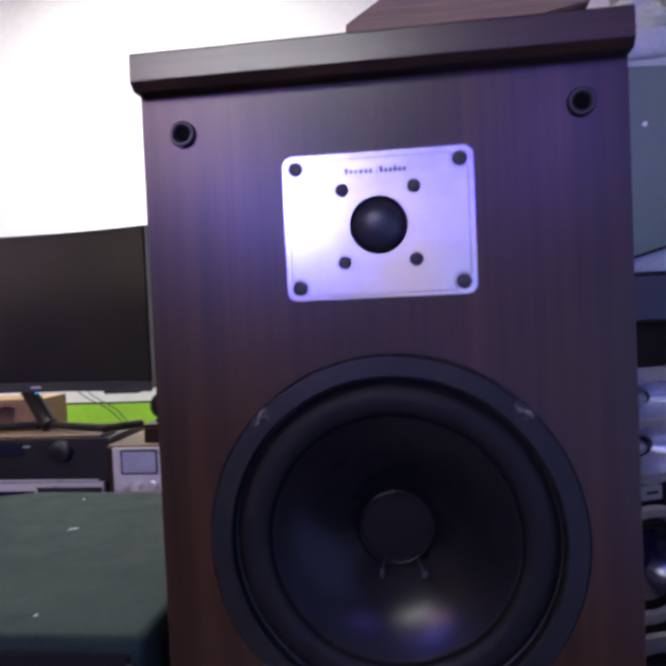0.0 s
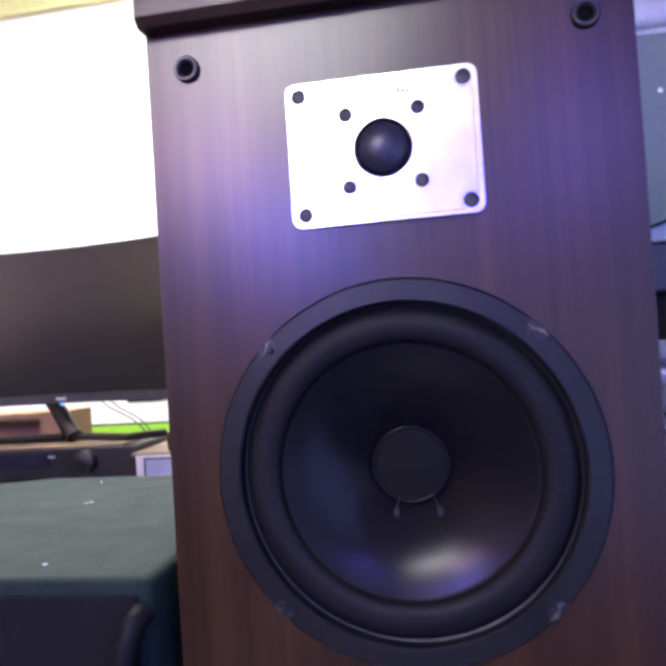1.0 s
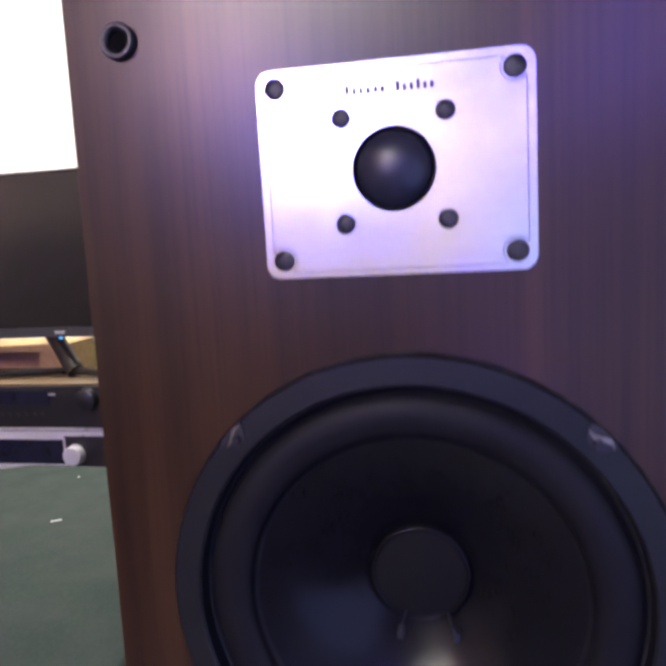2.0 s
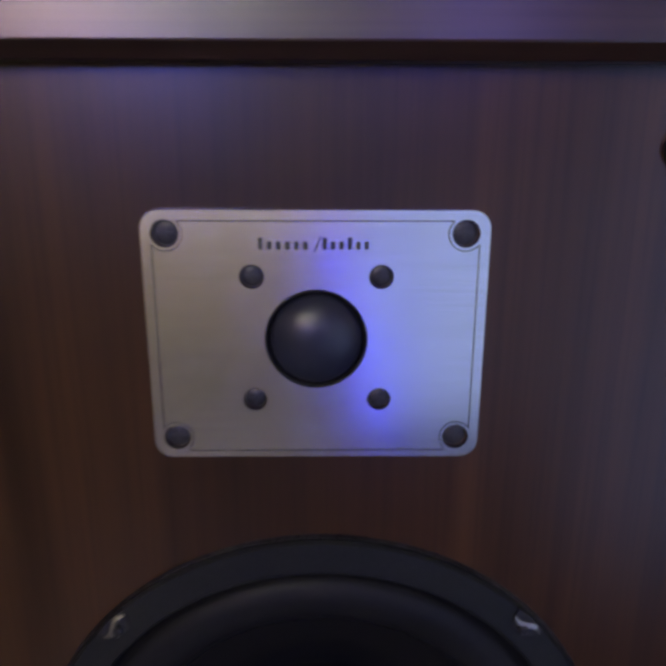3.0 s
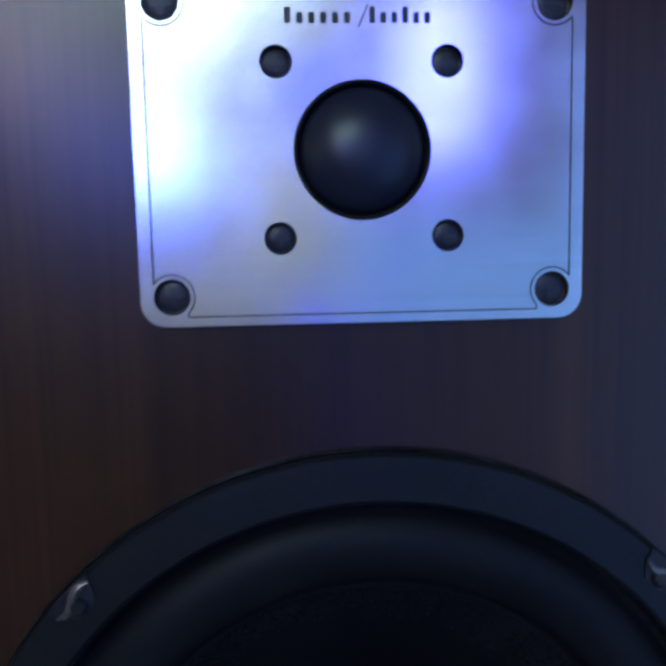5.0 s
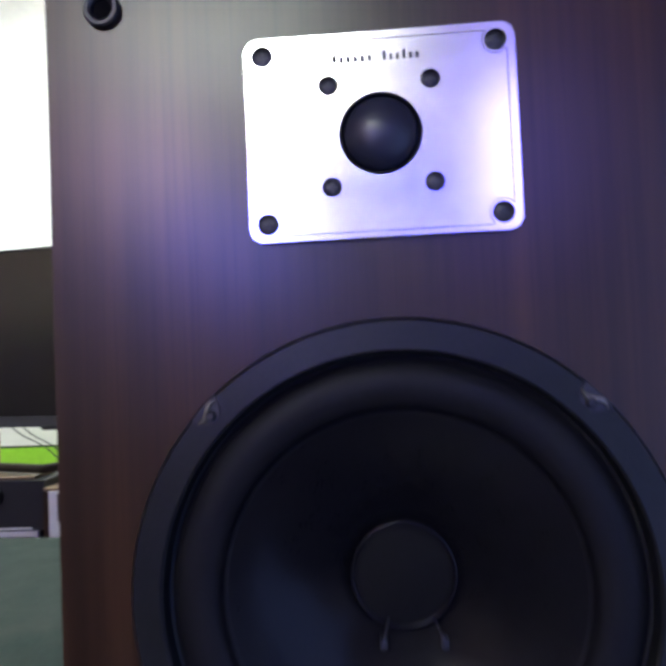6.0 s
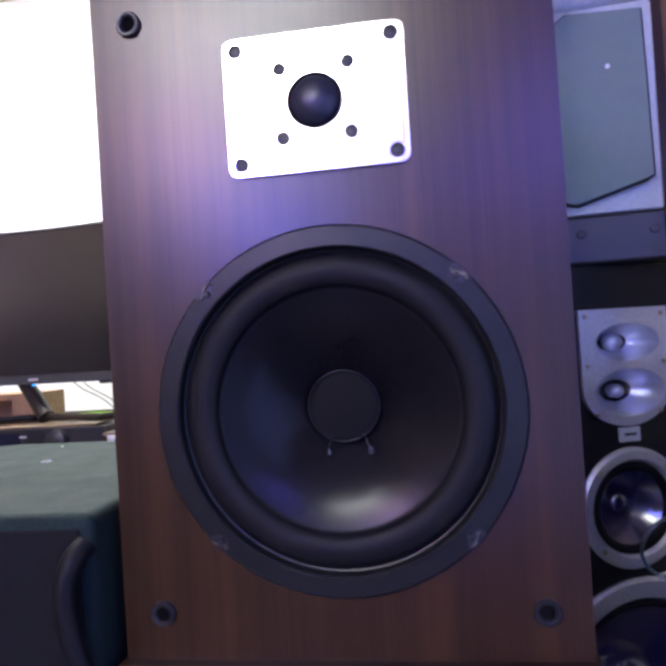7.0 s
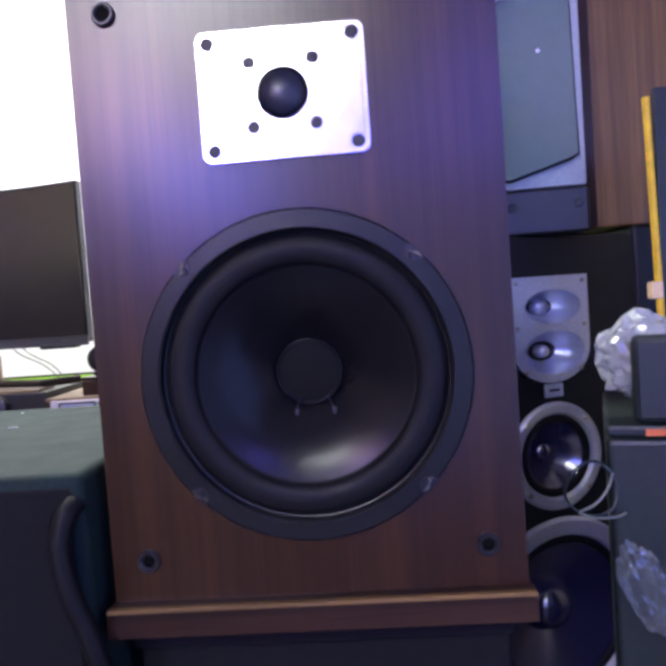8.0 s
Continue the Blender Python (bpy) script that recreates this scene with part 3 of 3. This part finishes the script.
block = part("wooden_block", plate([(0.0, 0.0), (0.225, 0.036), (0.225, 0.105), (0.09, 0.092), (0.0, 0.036)], [], -0.045, 0.055), WOOD_PALE, None, "brown wooden wedge lying on the crumpled plastic")
block.matrix_basis = pose(-0.040, 0.29, TOP + 0.072)
tagged(block, "", "wooden block")
top_wrap = part("plastic_wrap", crumple(0, 0, 0.022, 0.06, 0.05, 0.022, 6, 0.3, 4), FOIL, None, "crumpled clear plastic lying on the wooden wedge")
top_wrap.matrix_basis = pose(0.105, 0.262, TOP + 0.162, 0, -5, 0)
tagged(top_wrap, "", "plastic wrap")

# ---- the large black speaker beside it ----
sub = thing("black_floor_speaker", (-0.16, -0.016, 0), "large black vinyl covered floor speaker with a dusty top", "loudspeaker")
bm = bmesh.new()
outline = [(0, 0), (0, 0.365), (-0.29, 0.372), (-0.55, 0.25), (-0.55, 0.0)]
lo = [bm.verts.new((x, y, 0.0)) for x, y in outline]
hi = [bm.verts.new((x, y, 0.747)) for x, y in outline]
bm.faces.new(lo)
bm.faces.new(hi)
for k in range(5):
    bm.faces.new([lo[k], lo[(k + 1) % 5], hi[(k + 1) % 5], hi[k]])
bmesh.ops.bevel(bm, geom=list(bm.edges), offset=0.008, segments=4, affect="EDGES", profile=0.5)
part("cabinet", bm, VINYL, sub, "black textured vinyl cabinet", True, 0.5)
part("grille_panel", box(-0.545, -0.008, -0.004, -0.0005, 0.02, 0.738, 0.002, 3), BLACK_CLOTH, sub, "dark recessed front grille", True)
strap = smooth_path([(-0.004, -0.002, 0.728), (-0.008, -0.012, 0.72), (-0.012, -0.016, 0.70), (-0.008, -0.017, 0.672), (0.002, -0.016, 0.642), (0.012, -0.014, 0.60), (0.016, -0.012, 0.54)], 8)
part("strap", tube(strap, 0.0075, 12), RUBBER, sub, "curved black rubber strap", True)
for x, y, l, a in ((-0.165, 0.222, 0.009, 30), (-0.25, 0.07, 0.004, 80), (-0.02, 0.11, 0.004, 10), (-0.21, 0.33, 0.004, 120), (-0.09, 0.03, 0.003, 50)):
    lint = part("lint", box(-l / 2, l / 2, -0.0006, 0.0006, 0, 0.0008, 0.0002, 1), LINT, None, "small fleck of white lint on the black cover")
    lint.matrix_basis = pose(-0.16 + x, -0.016 + y, 0.7471, 0, 0, a)
    tagged(lint, "", "lint", "lint on the cover")

# ---- the desk with the receivers and the screen ----
DESK = 0.45
desk = thing("desk", (-0.85, 1.2, 0), "plain brown wooden desk carrying the receivers", "desk")
part("top", box(-0.65, 0.68, -0.27, 0.32, DESK - 0.03, DESK, 0.003), WOOD_EDGE, desk)
for sx in (-0.62, 0.65):
    for sy in (-0.24, 0.29):
        part("leg", box(sx - 0.022, sx + 0.022, sy - 0.022, sy + 0.022, 0, DESK - 0.0305, 0.003), WOOD, desk)


def knob(name, x, y, z, r, l, mat, parent, label=""):
    return part(name, lathe([(r * 1.05, 0), (r, -l * 0.25), (r * 0.96, -l * 0.92), (r * 0.86, -l), (0, -l * 0.98)], x, z, 28, y), mat, parent, label, True, 0.6)


tuner = thing("vintage_receiver", (-0.902, 1.0, DESK), "vintage silver receiver with a dark dial window and many knobs", "receiver")
part("case", box(-0.215, 0.215, 0.004, 0.34, 0.012, 0.146, 0.003), BLACK_METAL, tuner)
part("front_panel", box(-0.218, 0.218, -0.006, 0.0035, 0.01, 0.15, 0.001), SATIN, tuner, "silver front panel")
part("dial_window", box(-0.2, 0.06, -0.008, -0.0062, 0.078, 0.133, 0.0008), DISPLAY, tuner, "dark tuning dial window")
part("dial_strip", box(0.0605, 0.214, -0.0075, -0.0062, 0.072, 0.140, 0.0008), PLASTIC, tuner, "black panel behind the tuning knob")
part("window_frame", plate(rounded(-0.204, 0.064, 0.074, 0.137, 0.003), [rounded(-0.2, 0.06, 0.078, 0.133, 0.002)], -0.0095, -0.0063), SATIN, tuner, "bright window frame")
knob("tuning_knob", 0.087, -0.0076, 0.101, 0.021, 0.02, SATIN, tuner, "large bright tuning knob")
for k in range(8):
    knob("control_knob", -0.19 + 0.049 * k, -0.0062, 0.026, 0.0105, 0.016, SATIN, tuner)
for sx in (-0.19, 0.19):
    for sy in (0.03, 0.3):
        part("foot", lathe([(0, 0), (0.012, 0), (0.012, -0.012), (0, -0.012)], 0, 0, 12), RUBBER, tuner).matrix_basis = pose(sx, sy, 0, -90)

RZ = DESK + 0.1505
avr = thing("black_receiver", (-0.885, 1.0, RZ), "black audio receiver stacked on top of the vintage receiver", "receiver")
part("case", box(-0.214, 0.214, 0.006, 0.20, 0.0, 0.096, 0.003), BLACK_METAL, avr)
part("front_panel", box(-0.217, 0.217, -0.006, 0.0055, 0.002, 0.096, 0.002), PLASTIC, avr, "black front panel")
part("display", box(-0.15, 0.02, -0.0075, -0.0062, 0.058, 0.088, 0.0008), DISPLAY, avr, "dark blue display window")
knob("volume_knob", 0.110, -0.0062, 0.069, 0.024, 0.018, PLASTIC, avr, "round black volume knob")
knob("selector_knob", -0.19, -0.0062, 0.071, 0.017, 0.016, PLASTIC, avr, "round black selector knob")
part("trim_line", box(-0.21, 0.19, -0.0078, -0.0062, 0.003, 0.0075, 0.0006), SATIN, avr, "thin silver trim line")
for k in range(7):
    part("button", box(-0.12 + 0.02 * k - 0.004, -0.12 + 0.02 * k + 0.004, -0.009, -0.0062, 0.033, 0.040, 0.001), PLASTIC, avr)
part("badge", box(0.018, 0.034, -0.0078, -0.0062, 0.078, 0.082), SATIN, avr, "small pale badge")

BZ = RZ + 0.097
board = part("board", box(-1.12, -0.69, 0.998, 1.085, BZ, BZ + 0.006, 0.0015), WOOD_PALE, None, "thin pale brown board lying on the black receiver")
tagged(board, "", "board")

TZ = BZ + 0.0065
screen = thing("curved_monitor", (-0.905, 1.10, TZ), "large black curved monitor on a splayed metal stand, switched off", "monitor")


def curved(x0, x1, z0, z1, y0, y1, radius, n=24):
    """A panel bent about an upright axis towards the viewer's side."""
    bm = bmesh.new()
    rows = []
    for k in range(n + 1):
        x = x0 + (x1 - x0) * k / n
        d = -(x * x) / (2 * radius)
        rows.append([bm.verts.new((x, y + d, z)) for y, z in ((y0, z0), (y0, z1), (y1, z1), (y1, z0))])
    for a, b in zip(rows, rows[1:]):
        for q in range(4):
            bm.faces.new([a[q], a[(q + 1) % 4], b[(q + 1) % 4], b[q]])
    bm.faces.new(rows[0])
    bm.faces.new(rows[-1])
    return bm


MB, MT = 0.800 - TZ, 1.150 - TZ
part("back_shell", curved(-0.35, 0.338, MB, MT, -0.038, -0.012, 1.0), PLASTIC, screen, "", True)
part("panel", curved(-0.345, 0.333, MB + 0.0148, MT - 0.006, -0.0405, -0.0382, 1.0), SCREEN, screen, "dark glossy screen", True)
part("bezel", curved(-0.35, 0.338, MB - 0.006, MB + 0.0145, -0.044, -0.0382, 1.0), BEZEL, screen, "dark grey lower bezel", True)
part("badge", box(0.028, 0.052, -0.0465, -0.0443, MB + 0.002, MB + 0.007), SATIN, screen, "small pale badge")
part("power_light", box(0.036, 0.043, -0.045, -0.040, MB - 0.0095, MB - 0.0063), glow("blue_power_light", (0.05, 0.45, 1.0), 0.6), screen, "tiny blue power light")
part("sensor_block", box(0.215, 0.30, -0.075, -0.045, MB - 0.012, MB - 0.0025, 0.004), PLASTIC, screen, "small black block below the bezel")
part("column", tube([(-0.02, 0.02, MB + 0.05), (-0.008, 0.0, MB - 0.004), (0.062, -0.035, 0.012)], 0.019, 12), STAND_METAL, screen, "slanted metal column", True)
part("mount", box(-0.06, 0.06, -0.012, 0.02, MB + 0.03, MB + 0.12, 0.005), PLASTIC, screen)
part("stand_leg", tube([(0.055, -0.03, 0.0125), (0.225, -0.094, 0.0120), (0.285, -0.036, 0.0120)], 0.0090, 10), STAND_METAL, screen, "bent metal foot", True)
for x, y in ((-0.25, -0.10), (0.03, -0.03)):
    part("stand_leg", tube([(0.024, -0.02, 0.012), (0.024 + (x - 0.024) * 0.6, -0.02 + (y + 0.02) * 0.6, 0.012), (x, y, 0.0075)], 0.0075, 10), BLACK_METAL, screen, "splayed metal foot", True)

carton = thing("cardboard_box", (-1.03, 1.15, RZ + 0.0968), "small open brown cardboard box on the black receiver", "box")
part("front", plate([(-0.17, 0), (0.15, 0), (0.15, 0.075), (-0.17, 0.075)], [rounded(-0.15, 0.085, 0.012, 0.06, 0.003)], -0.06, -0.057), CARD, carton, "front with a long cut-out")
for x0, x1, y0, y1, z0, z1 in ((-0.17, 0.15, 0.057, 0.06, 0, 0.075), (-0.17, -0.167, -0.0565, 0.0565, 0, 0.075), (0.147, 0.15, -0.0565, 0.0565, 0, 0.075), (-0.166, 0.146, -0.0565, 0.0565, 0.072, 0.075), (-0.166, 0.146, -0.0565, 0.0565, 0, 0.003)):
    part("panel", box(x0, x1, y0, y1, z0, z1), CARD, carton)

for k in (0, 1):
    pts = smooth_path([(-0.79 + 0.025 * k, 1.075, 0.806), (-0.755 + 0.022 * k, 1.07, 0.778), (-0.70 + 0.018 * k, 1.065, 0.750), (-0.655 + 0.01 * k, 1.06, BZ + 0.0125)], 6)
    cable = part("cable", tube(pts, 0.0013, 8), CABLE_BLACK, None, "thin black cable hanging from the monitor", True)
    tagged(cable, "", "cable", "monitor cables")

riser = thing("amplifier_riser", (-0.46, 1.0, DESK), "black component under the silver amplifier", "amplifier")
part("case", box(-0.2, 0.2, 0.0, 0.3, 0.0, 0.098, 0.003), BLACK_METAL, riser)
amp = thing("silver_amplifier", (-0.46, 0.985, DESK + 0.0985), "silver faced amplifier with pale meters in a wooden case", "amplifier")
part("case", box(-0.194, 0.194, 0.0035, 0.27, 0.0, 0.128, 0.001), BLACK_METAL, amp)
for s in (-1, 1):
    part("side_panel", box(min(s * 0.1945, s * 0.207), max(s * 0.1945, s * 0.207), -0.002, 0.275, 0.0, 0.1285, 0.001), WOOD, amp, "dark wooden side")
part("top_panel", box(-0.207, 0.207, -0.002, 0.275, 0.1288, 0.134, 0.001), WOOD_PALE, amp, "pale wooden top")
part("front_panel", box(-0.1942, 0.1942, -0.006, 0.0032, 0.0, 0.1285, 0.001), SATIN, amp, "brushed silver front")
for k in (0, 1):
    x = -0.175 + 0.088 * k
    part("meter_frame", plate(rounded(x, x + 0.082, 0.072, 0.125, 0.003), [rounded(x + 0.004, x + 0.078, 0.076, 0.121, 0.002)], -0.010, -0.0062), BEZEL, amp)
    part("meter", box(x + 0.0042, x + 0.0778, -0.0085, -0.0062, 0.0762, 0.1208), METER, amp, "grey-blue meter window")
for k in range(6):
    knob("knob", -0.168 + 0.032 * k, -0.0062, 0.05, 0.008, 0.014, SATIN, amp)

small_box = thing("small_box", (-0.555, 1.03, DESK + 0.0985 + 0.1345), "small dark brown wooden box on the silver amplifier", "box")
part("body", box(-0.035, 0.035, -0.03, 0.03, 0.0, 0.032, 0.002), WOOD, small_box)
part("lid", box(-0.036, 0.036, -0.031, 0.031, 0.0325, 0.040, 0.002), WOOD, small_box)
puck = thing("webcam", (-0.553, 1.03, DESK + 0.0985 + 0.1345 + 0.0405), "rounded black webcam on the small brown box", "webcam")
part("body", lathe([(0, -0.022), (0.018, -0.021), (0.027, -0.014), (0.030, 0.0), (0.027, 0.014), (0.018, 0.020), (0, 0.021)], 0, 0.037, 28), PLASTIC, puck, "", True, 1.2)
part("foot", box(-0.016, 0.016, -0.014, 0.014, 0.0, 0.010, 0.003), PLASTIC, puck, "", True)

# ---- the tower with two horns ----
tower = thing("tower_speaker", (0.281, 0.445, 0), "black tower loudspeaker with two silver horns and silver ringed woofers", "loudspeaker", rz=23)
TH = 0.9185


def ellipse(cx, cz, a, b, n=40):
    return [(cx + a * math.cos(2 * math.pi * k / n), cz + b * math.sin(2 * math.pi * k / n)) for k in range(n)]


part("baffle", plate(rounded(-0.145, 0.145, 0.012, TH, 0.012), [circle(0, 0.628, 0.060, 48), circle(0.0, 0.413, 0.112, 56), rounded(-0.05, 0.05, 0.735, 0.855, 0.01)], 0, 0.045), BLACK_METAL, tower, "black front board")
part("cabinet", box(-0.145, 0.145, 0.0455, 0.26, 0.0, TH, 0.006, 3), BLACK_METAL, tower, "black cabinet", True)
hp = [(-0.06, 0.866), (-0.06, 0.775)] + [(0.0 + 0.06 * math.cos(radians(a)), 0.772 + 0.046 * math.sin(radians(a))) for a in range(190, 351, 10)] + [(0.06, 0.775), (0.06, 0.866)]
horn_plate = part("horn_plate", plate(hp, [ellipse(0.004, 0.8255, 0.044, 0.0225), ellipse(0.004, 0.766, 0.048, 0.0285)], -0.006, -0.0005), SILVER, tower, "pale silver horn plate")
for cx, cz, a, b, tip in ((0.004, 0.8255, 0.044, 0.0225, 0.0115), (0.004, 0.766, 0.048, 0.0285, 0.009)):
    bm = lathe([(1.0, -0.006), (0.93, 0.004), (0.8, 0.012), (0.6, 0.02), (0.46, 0.025)], 0, 0, 48)
    for v in bm.verts:
        v.co.x, v.co.z = cx + v.co.x * a, cz + v.co.z * b
    part("horn", bm, SILVER, horn_plate, "smooth silver horn throat", True, 0.9)
    # black inner ring gives the shadow round the dome as colour
    throat = lathe([(0.47, 0.0245), (0.38, 0.028), (0.33, 0.031), (0, 0.031)], 0, 0, 40)
    for v in throat.verts:
        v.co.x, v.co.z = cx + v.co.x * a, cz + v.co.z * b
    part("throat", throat, PLASTIC, horn_plate, "black ring standing in for shade inside the horn", True, 0.9)
    part("dome", lathe([(tip, 0.029), (tip * 0.96, 0.018), (tip * 0.7, 0.013), (0, 0.0115)], cx - 0.002, cz, 28), SILVER, horn_plate, "shiny metal dome", True, 1.2)
for x, z in ((-0.052, 0.858), (0.052, 0.858), (-0.043, 0.742), (0.043, 0.742), (-0.052, 0.80), (0.052, 0.80)):
    part("screw", lathe([(0, -0.0085), (0.0022, -0.0083), (0.003, -0.0062)], x, z, 14), STEEL, horn_plate)
part("maker_plate", box(-0.014, 0.014, -0.005, -0.0005, 0.707, 0.7245, 0.001), GREY, tower, "small silver maker's plate")
part("maker_mark", box(-0.008, 0.008, -0.0056, -0.0052, 0.7145, 0.7175), BLACK_METAL, tower)


def driver(name, cx, cz, r, inner, cap, parent, label):
    ring = part(name, lathe([(inner - 0.004, 0.004), (inner, -0.004), (inner + 0.002, -0.0062), (r - 0.004, -0.0062), (r, -0.003), (r, 0.0)], cx, cz, 64), SILVER, parent, label, True, 0.6)
    roll = [(inner + 0.0005, 0.002)] + [(inner - 0.0065 + 0.006 * math.cos(math.pi * k / 8), 0.002 - 0.005 * math.sin(math.pi * k / 8)) for k in range(9)]
    part("surround", lathe(roll, cx, cz, 56), RUBBER, ring, "", True, 1.2)
    e = inner - 0.0125
    part("cone", lathe([(e + 0.001, 0.002), (e * 0.75, 0.012), (e * 0.5, 0.023), (cap, 0.031)], cx, cz, 56), CONE_BLUE_LIT, ring, "dark glossy cone with blue light in its colour", True, 1.2)
    part("dust_cap", lathe([(cap, 0.031)] + [(cap * math.cos(radians(90 * k / 6)), 0.031 - cap * 0.75 * math.sin(radians(90 * k / 6))) for k in range(1, 6)] + [(0, 0.031 - cap * 0.75)], cx, cz, 40), CONE_BLUE_LIT, ring, "rounded dust cap with blue light in its colour", True, 1.5)
    for k in range(4):
        a = radians(45 + 90 * k)
        part("screw", lathe([(0, -0.009), (0.0025, -0.0085), (0.0034, -0.0063)], cx + (r - 0.007) * math.cos(a), cz + (r - 0.007) * math.sin(a), 14), STEEL, ring)


# blue lamp light on the dark cones is mixed into the base colour
CONE_BLUE_LIT = worn("blue_lit_poly_cone", (0.016, 0.016, 0.05), 0.235, 200, 0.2, 0.0, 0.0002, 0.0, (1, 1, 1), 1.0, 1.0, 0.005)
driver("midrange", 0.0, 0.628, 0.072, 0.0565, 0.017, tower, "silver ringed midrange driver")
driver("bass_driver", 0.0, 0.413, 0.132, 0.108, 0.032, tower, "silver ringed bass driver")

# ---- the grey speaker on the tower ----
grey = thing("grey_speaker", (0.27, 0.42, TH + 0.0005), "small grey bookshelf loudspeaker with a faceted cloth grille", "loudspeaker", rz=-4)
part("base", box(-0.11, 0.064, 0.0, 0.2, 0.0, 0.058, 0.004), PLASTIC, grey, "black lower section")
part("cabinet", box(-0.108, 0.062, 0.002, 0.2, 0.0585, 0.302, 0.004, 2), GREY, grey, "grey lacquered cabinet", True)
part("top_edge", box(-0.110, 0.064, -0.002, 0.2, 0.3025, 0.338, 0.012, 4), GREY, grey, "rounded pale top", True)
hexa = [(0.047, 0.287), (0.050, 0.096), (0.042, 0.092), (-0.034, 0.069), (-0.042, 0.071), (-0.090, 0.096), (-0.090, 0.251), (-0.034, 0.291)]
bm = plate(hexa, [], -0.012, 0.0015)
part("grille", bm, CLOTH, grey, "grey cloth grille with cut corners")
rim = [(x, -0.006, z) for x, z in hexa]
part("grille_rim", tube(rim, 0.0032, 8, True), PLASTIC, grey, "dark rim round the grille", True)
part("badge", lathe([(0, -0.0135), (0.0025, -0.0133), (0.0028, -0.0118)], 0.008, 0.225, 16), SATIN, grey, "tiny bright badge")
for x in (-0.031, 0.050):
    part("bolt", lathe([(0, -0.001), (0.0042, -0.001), (0.0048, -0.0020), (0.0058, -0.0018), (0.006, 0.001)], x, 0.036, 18), INK, grey, "dark recessed bolt")
bag = part("plastic_bag", crumple(0, 0, 0.028, 0.075, 0.06, 0.03, 8, 0.25, 4), FOIL, None, "crumpled clear plastic bag on the grey loudspeaker")
bag.matrix_basis = pose(0.285, 0.52, TH + 0.338)
tagged(bag, "", "plastic bag")

# ---- the brown speaker behind ----
rear = thing("black_cabinet", (0.58, 0.7, 0), "plain black cabinet carrying the brown loudspeaker", "cabinet")
part("body", box(-0.155, 0.2, -0.17, 0.2, 0.0, 0.931, 0.006), BLACK_METAL, rear)
teak = thing("brown_speaker", (0.526, 0.7, 0.9315), "plain brown wooden loudspeaker seen from its veneered side", "loudspeaker")
part("cabinet", box(-0.158, 0.174, -0.15, 0.18, 0.0, 0.55, 0.003), WOOD_WARM, teak, "warm brown veneer")
part("edge_strip", box(-0.160, -0.142, -0.154, -0.1505, 0.0, 0.55, 0.001), WOOD, teak, "darker veneer edge")
# dark sheet over the brown side, in place of the shade there
part("side_panel", box(-0.1625, -0.1585, -0.1500, 0.18, 0.0, 0.55, 0.0005), WOOD, teak, "dark sheet standing in for shade on the side")

# ---- the pile of boxes ----
crate = thing("black_box", (0.257, 0.16, 0), "tall black box carrying a wrapped parcel", "box")
crate.matrix_basis = pose(0.257, 0.16, 0, 0, 0, -17)
part("body", box(0.0, 0.30, 0.0, 0.215, 0.0, 0.711, 0.006, 3), DARK_GREEN, crate)
part("lid", box(0.0005, 0.2995, 0.0005, 0.2145, 0.7115, 0.7225, 0.003), DARK_GREEN, crate)
part("tape", box(0.034, 0.10, -0.0015, 0.0002, 0.7135, 0.7195), ORANGE, crate, "short strip of orange tape")
parcel = thing("wrapped_parcel", (0.283, 0.158, 0.723), "black parcel with its end wrapped in clear crinkled plastic", "parcel")
parcel.matrix_basis = pose(0.283, 0.158, 0.723, 0, 0, -17)
part("body", box(0.0, 0.17, 0.0, 0.1, 0.0, 0.080, 0.006), DARK_GREEN, parcel)
part("wrapping", crumple(0.018, 0.052, 0.056, 0.046, 0.036, 0.040, 2, 0.22, 4), FOIL, parcel, "bright crinkled clear plastic")
hang = part("plastic_wrap", crumple(0, 0, 0, 0.020, 0.020, 0.046, 11, 0.3, 4), GLITTER, None, "crinkled clear plastic hanging on the black box")
hang.matrix_basis = pose(0.281, 0.137, 0.577, 0, -22, 0)
tagged(hang, "", "plastic wrap")
loop = thing("cable_loop", (0.238, 0.150, 0.668), "loop of dark and pale cable hanging at the black box", "cable")
ring_pts = [(0.023 * math.cos(2 * math.pi * k / 30), 0.006 * math.sin(4 * math.pi * k / 30), 0.025 * math.sin(2 * math.pi * k / 30)) for k in range(30)]
part("dark_cable", tube(ring_pts, 0.0015, 8, True), CABLE_BLACK, loop, "dark green cable ring", True)
part("pale_cable", tube(smooth_path([(0.019, -0.004, 0.015), (0.013, -0.007, 0.001), (0.001, -0.008, -0.012), (-0.012, -0.006, -0.019)], 8), 0.0015, 8), CABLE, loop, "pale cable turn", True)
part("pale_cable", tube(smooth_path([(-0.012, -0.002, -0.0215), (0.004, -0.003, -0.0265), (0.022, -0.002, -0.0262), (0.031, 0.002, -0.0245)], 8), 0.0014, 8), CABLE, loop, "pale cable end", True)
panel = thing("folding_screen", (0.366, 0.306, 0.723), "dark green board with a yellow edge standing on the black box", "board")
part("board", box(0.006, 0.14, -0.003, 0.004, 0.0, 0.338, 0.001), DARK_GREEN, panel)
part("yellow_edge", tube([(0.006, -0.001, 0.0), (-0.002, -0.001, 0.328)], 0.0042, 10), YELLOW, panel, "bright yellow edge bar", True)
part("clip", box(-0.008, 0.006, -0.007, 0.006, 0.108, 0.127, 0.002), CREAM_CLIP, panel, "pale cream clip")
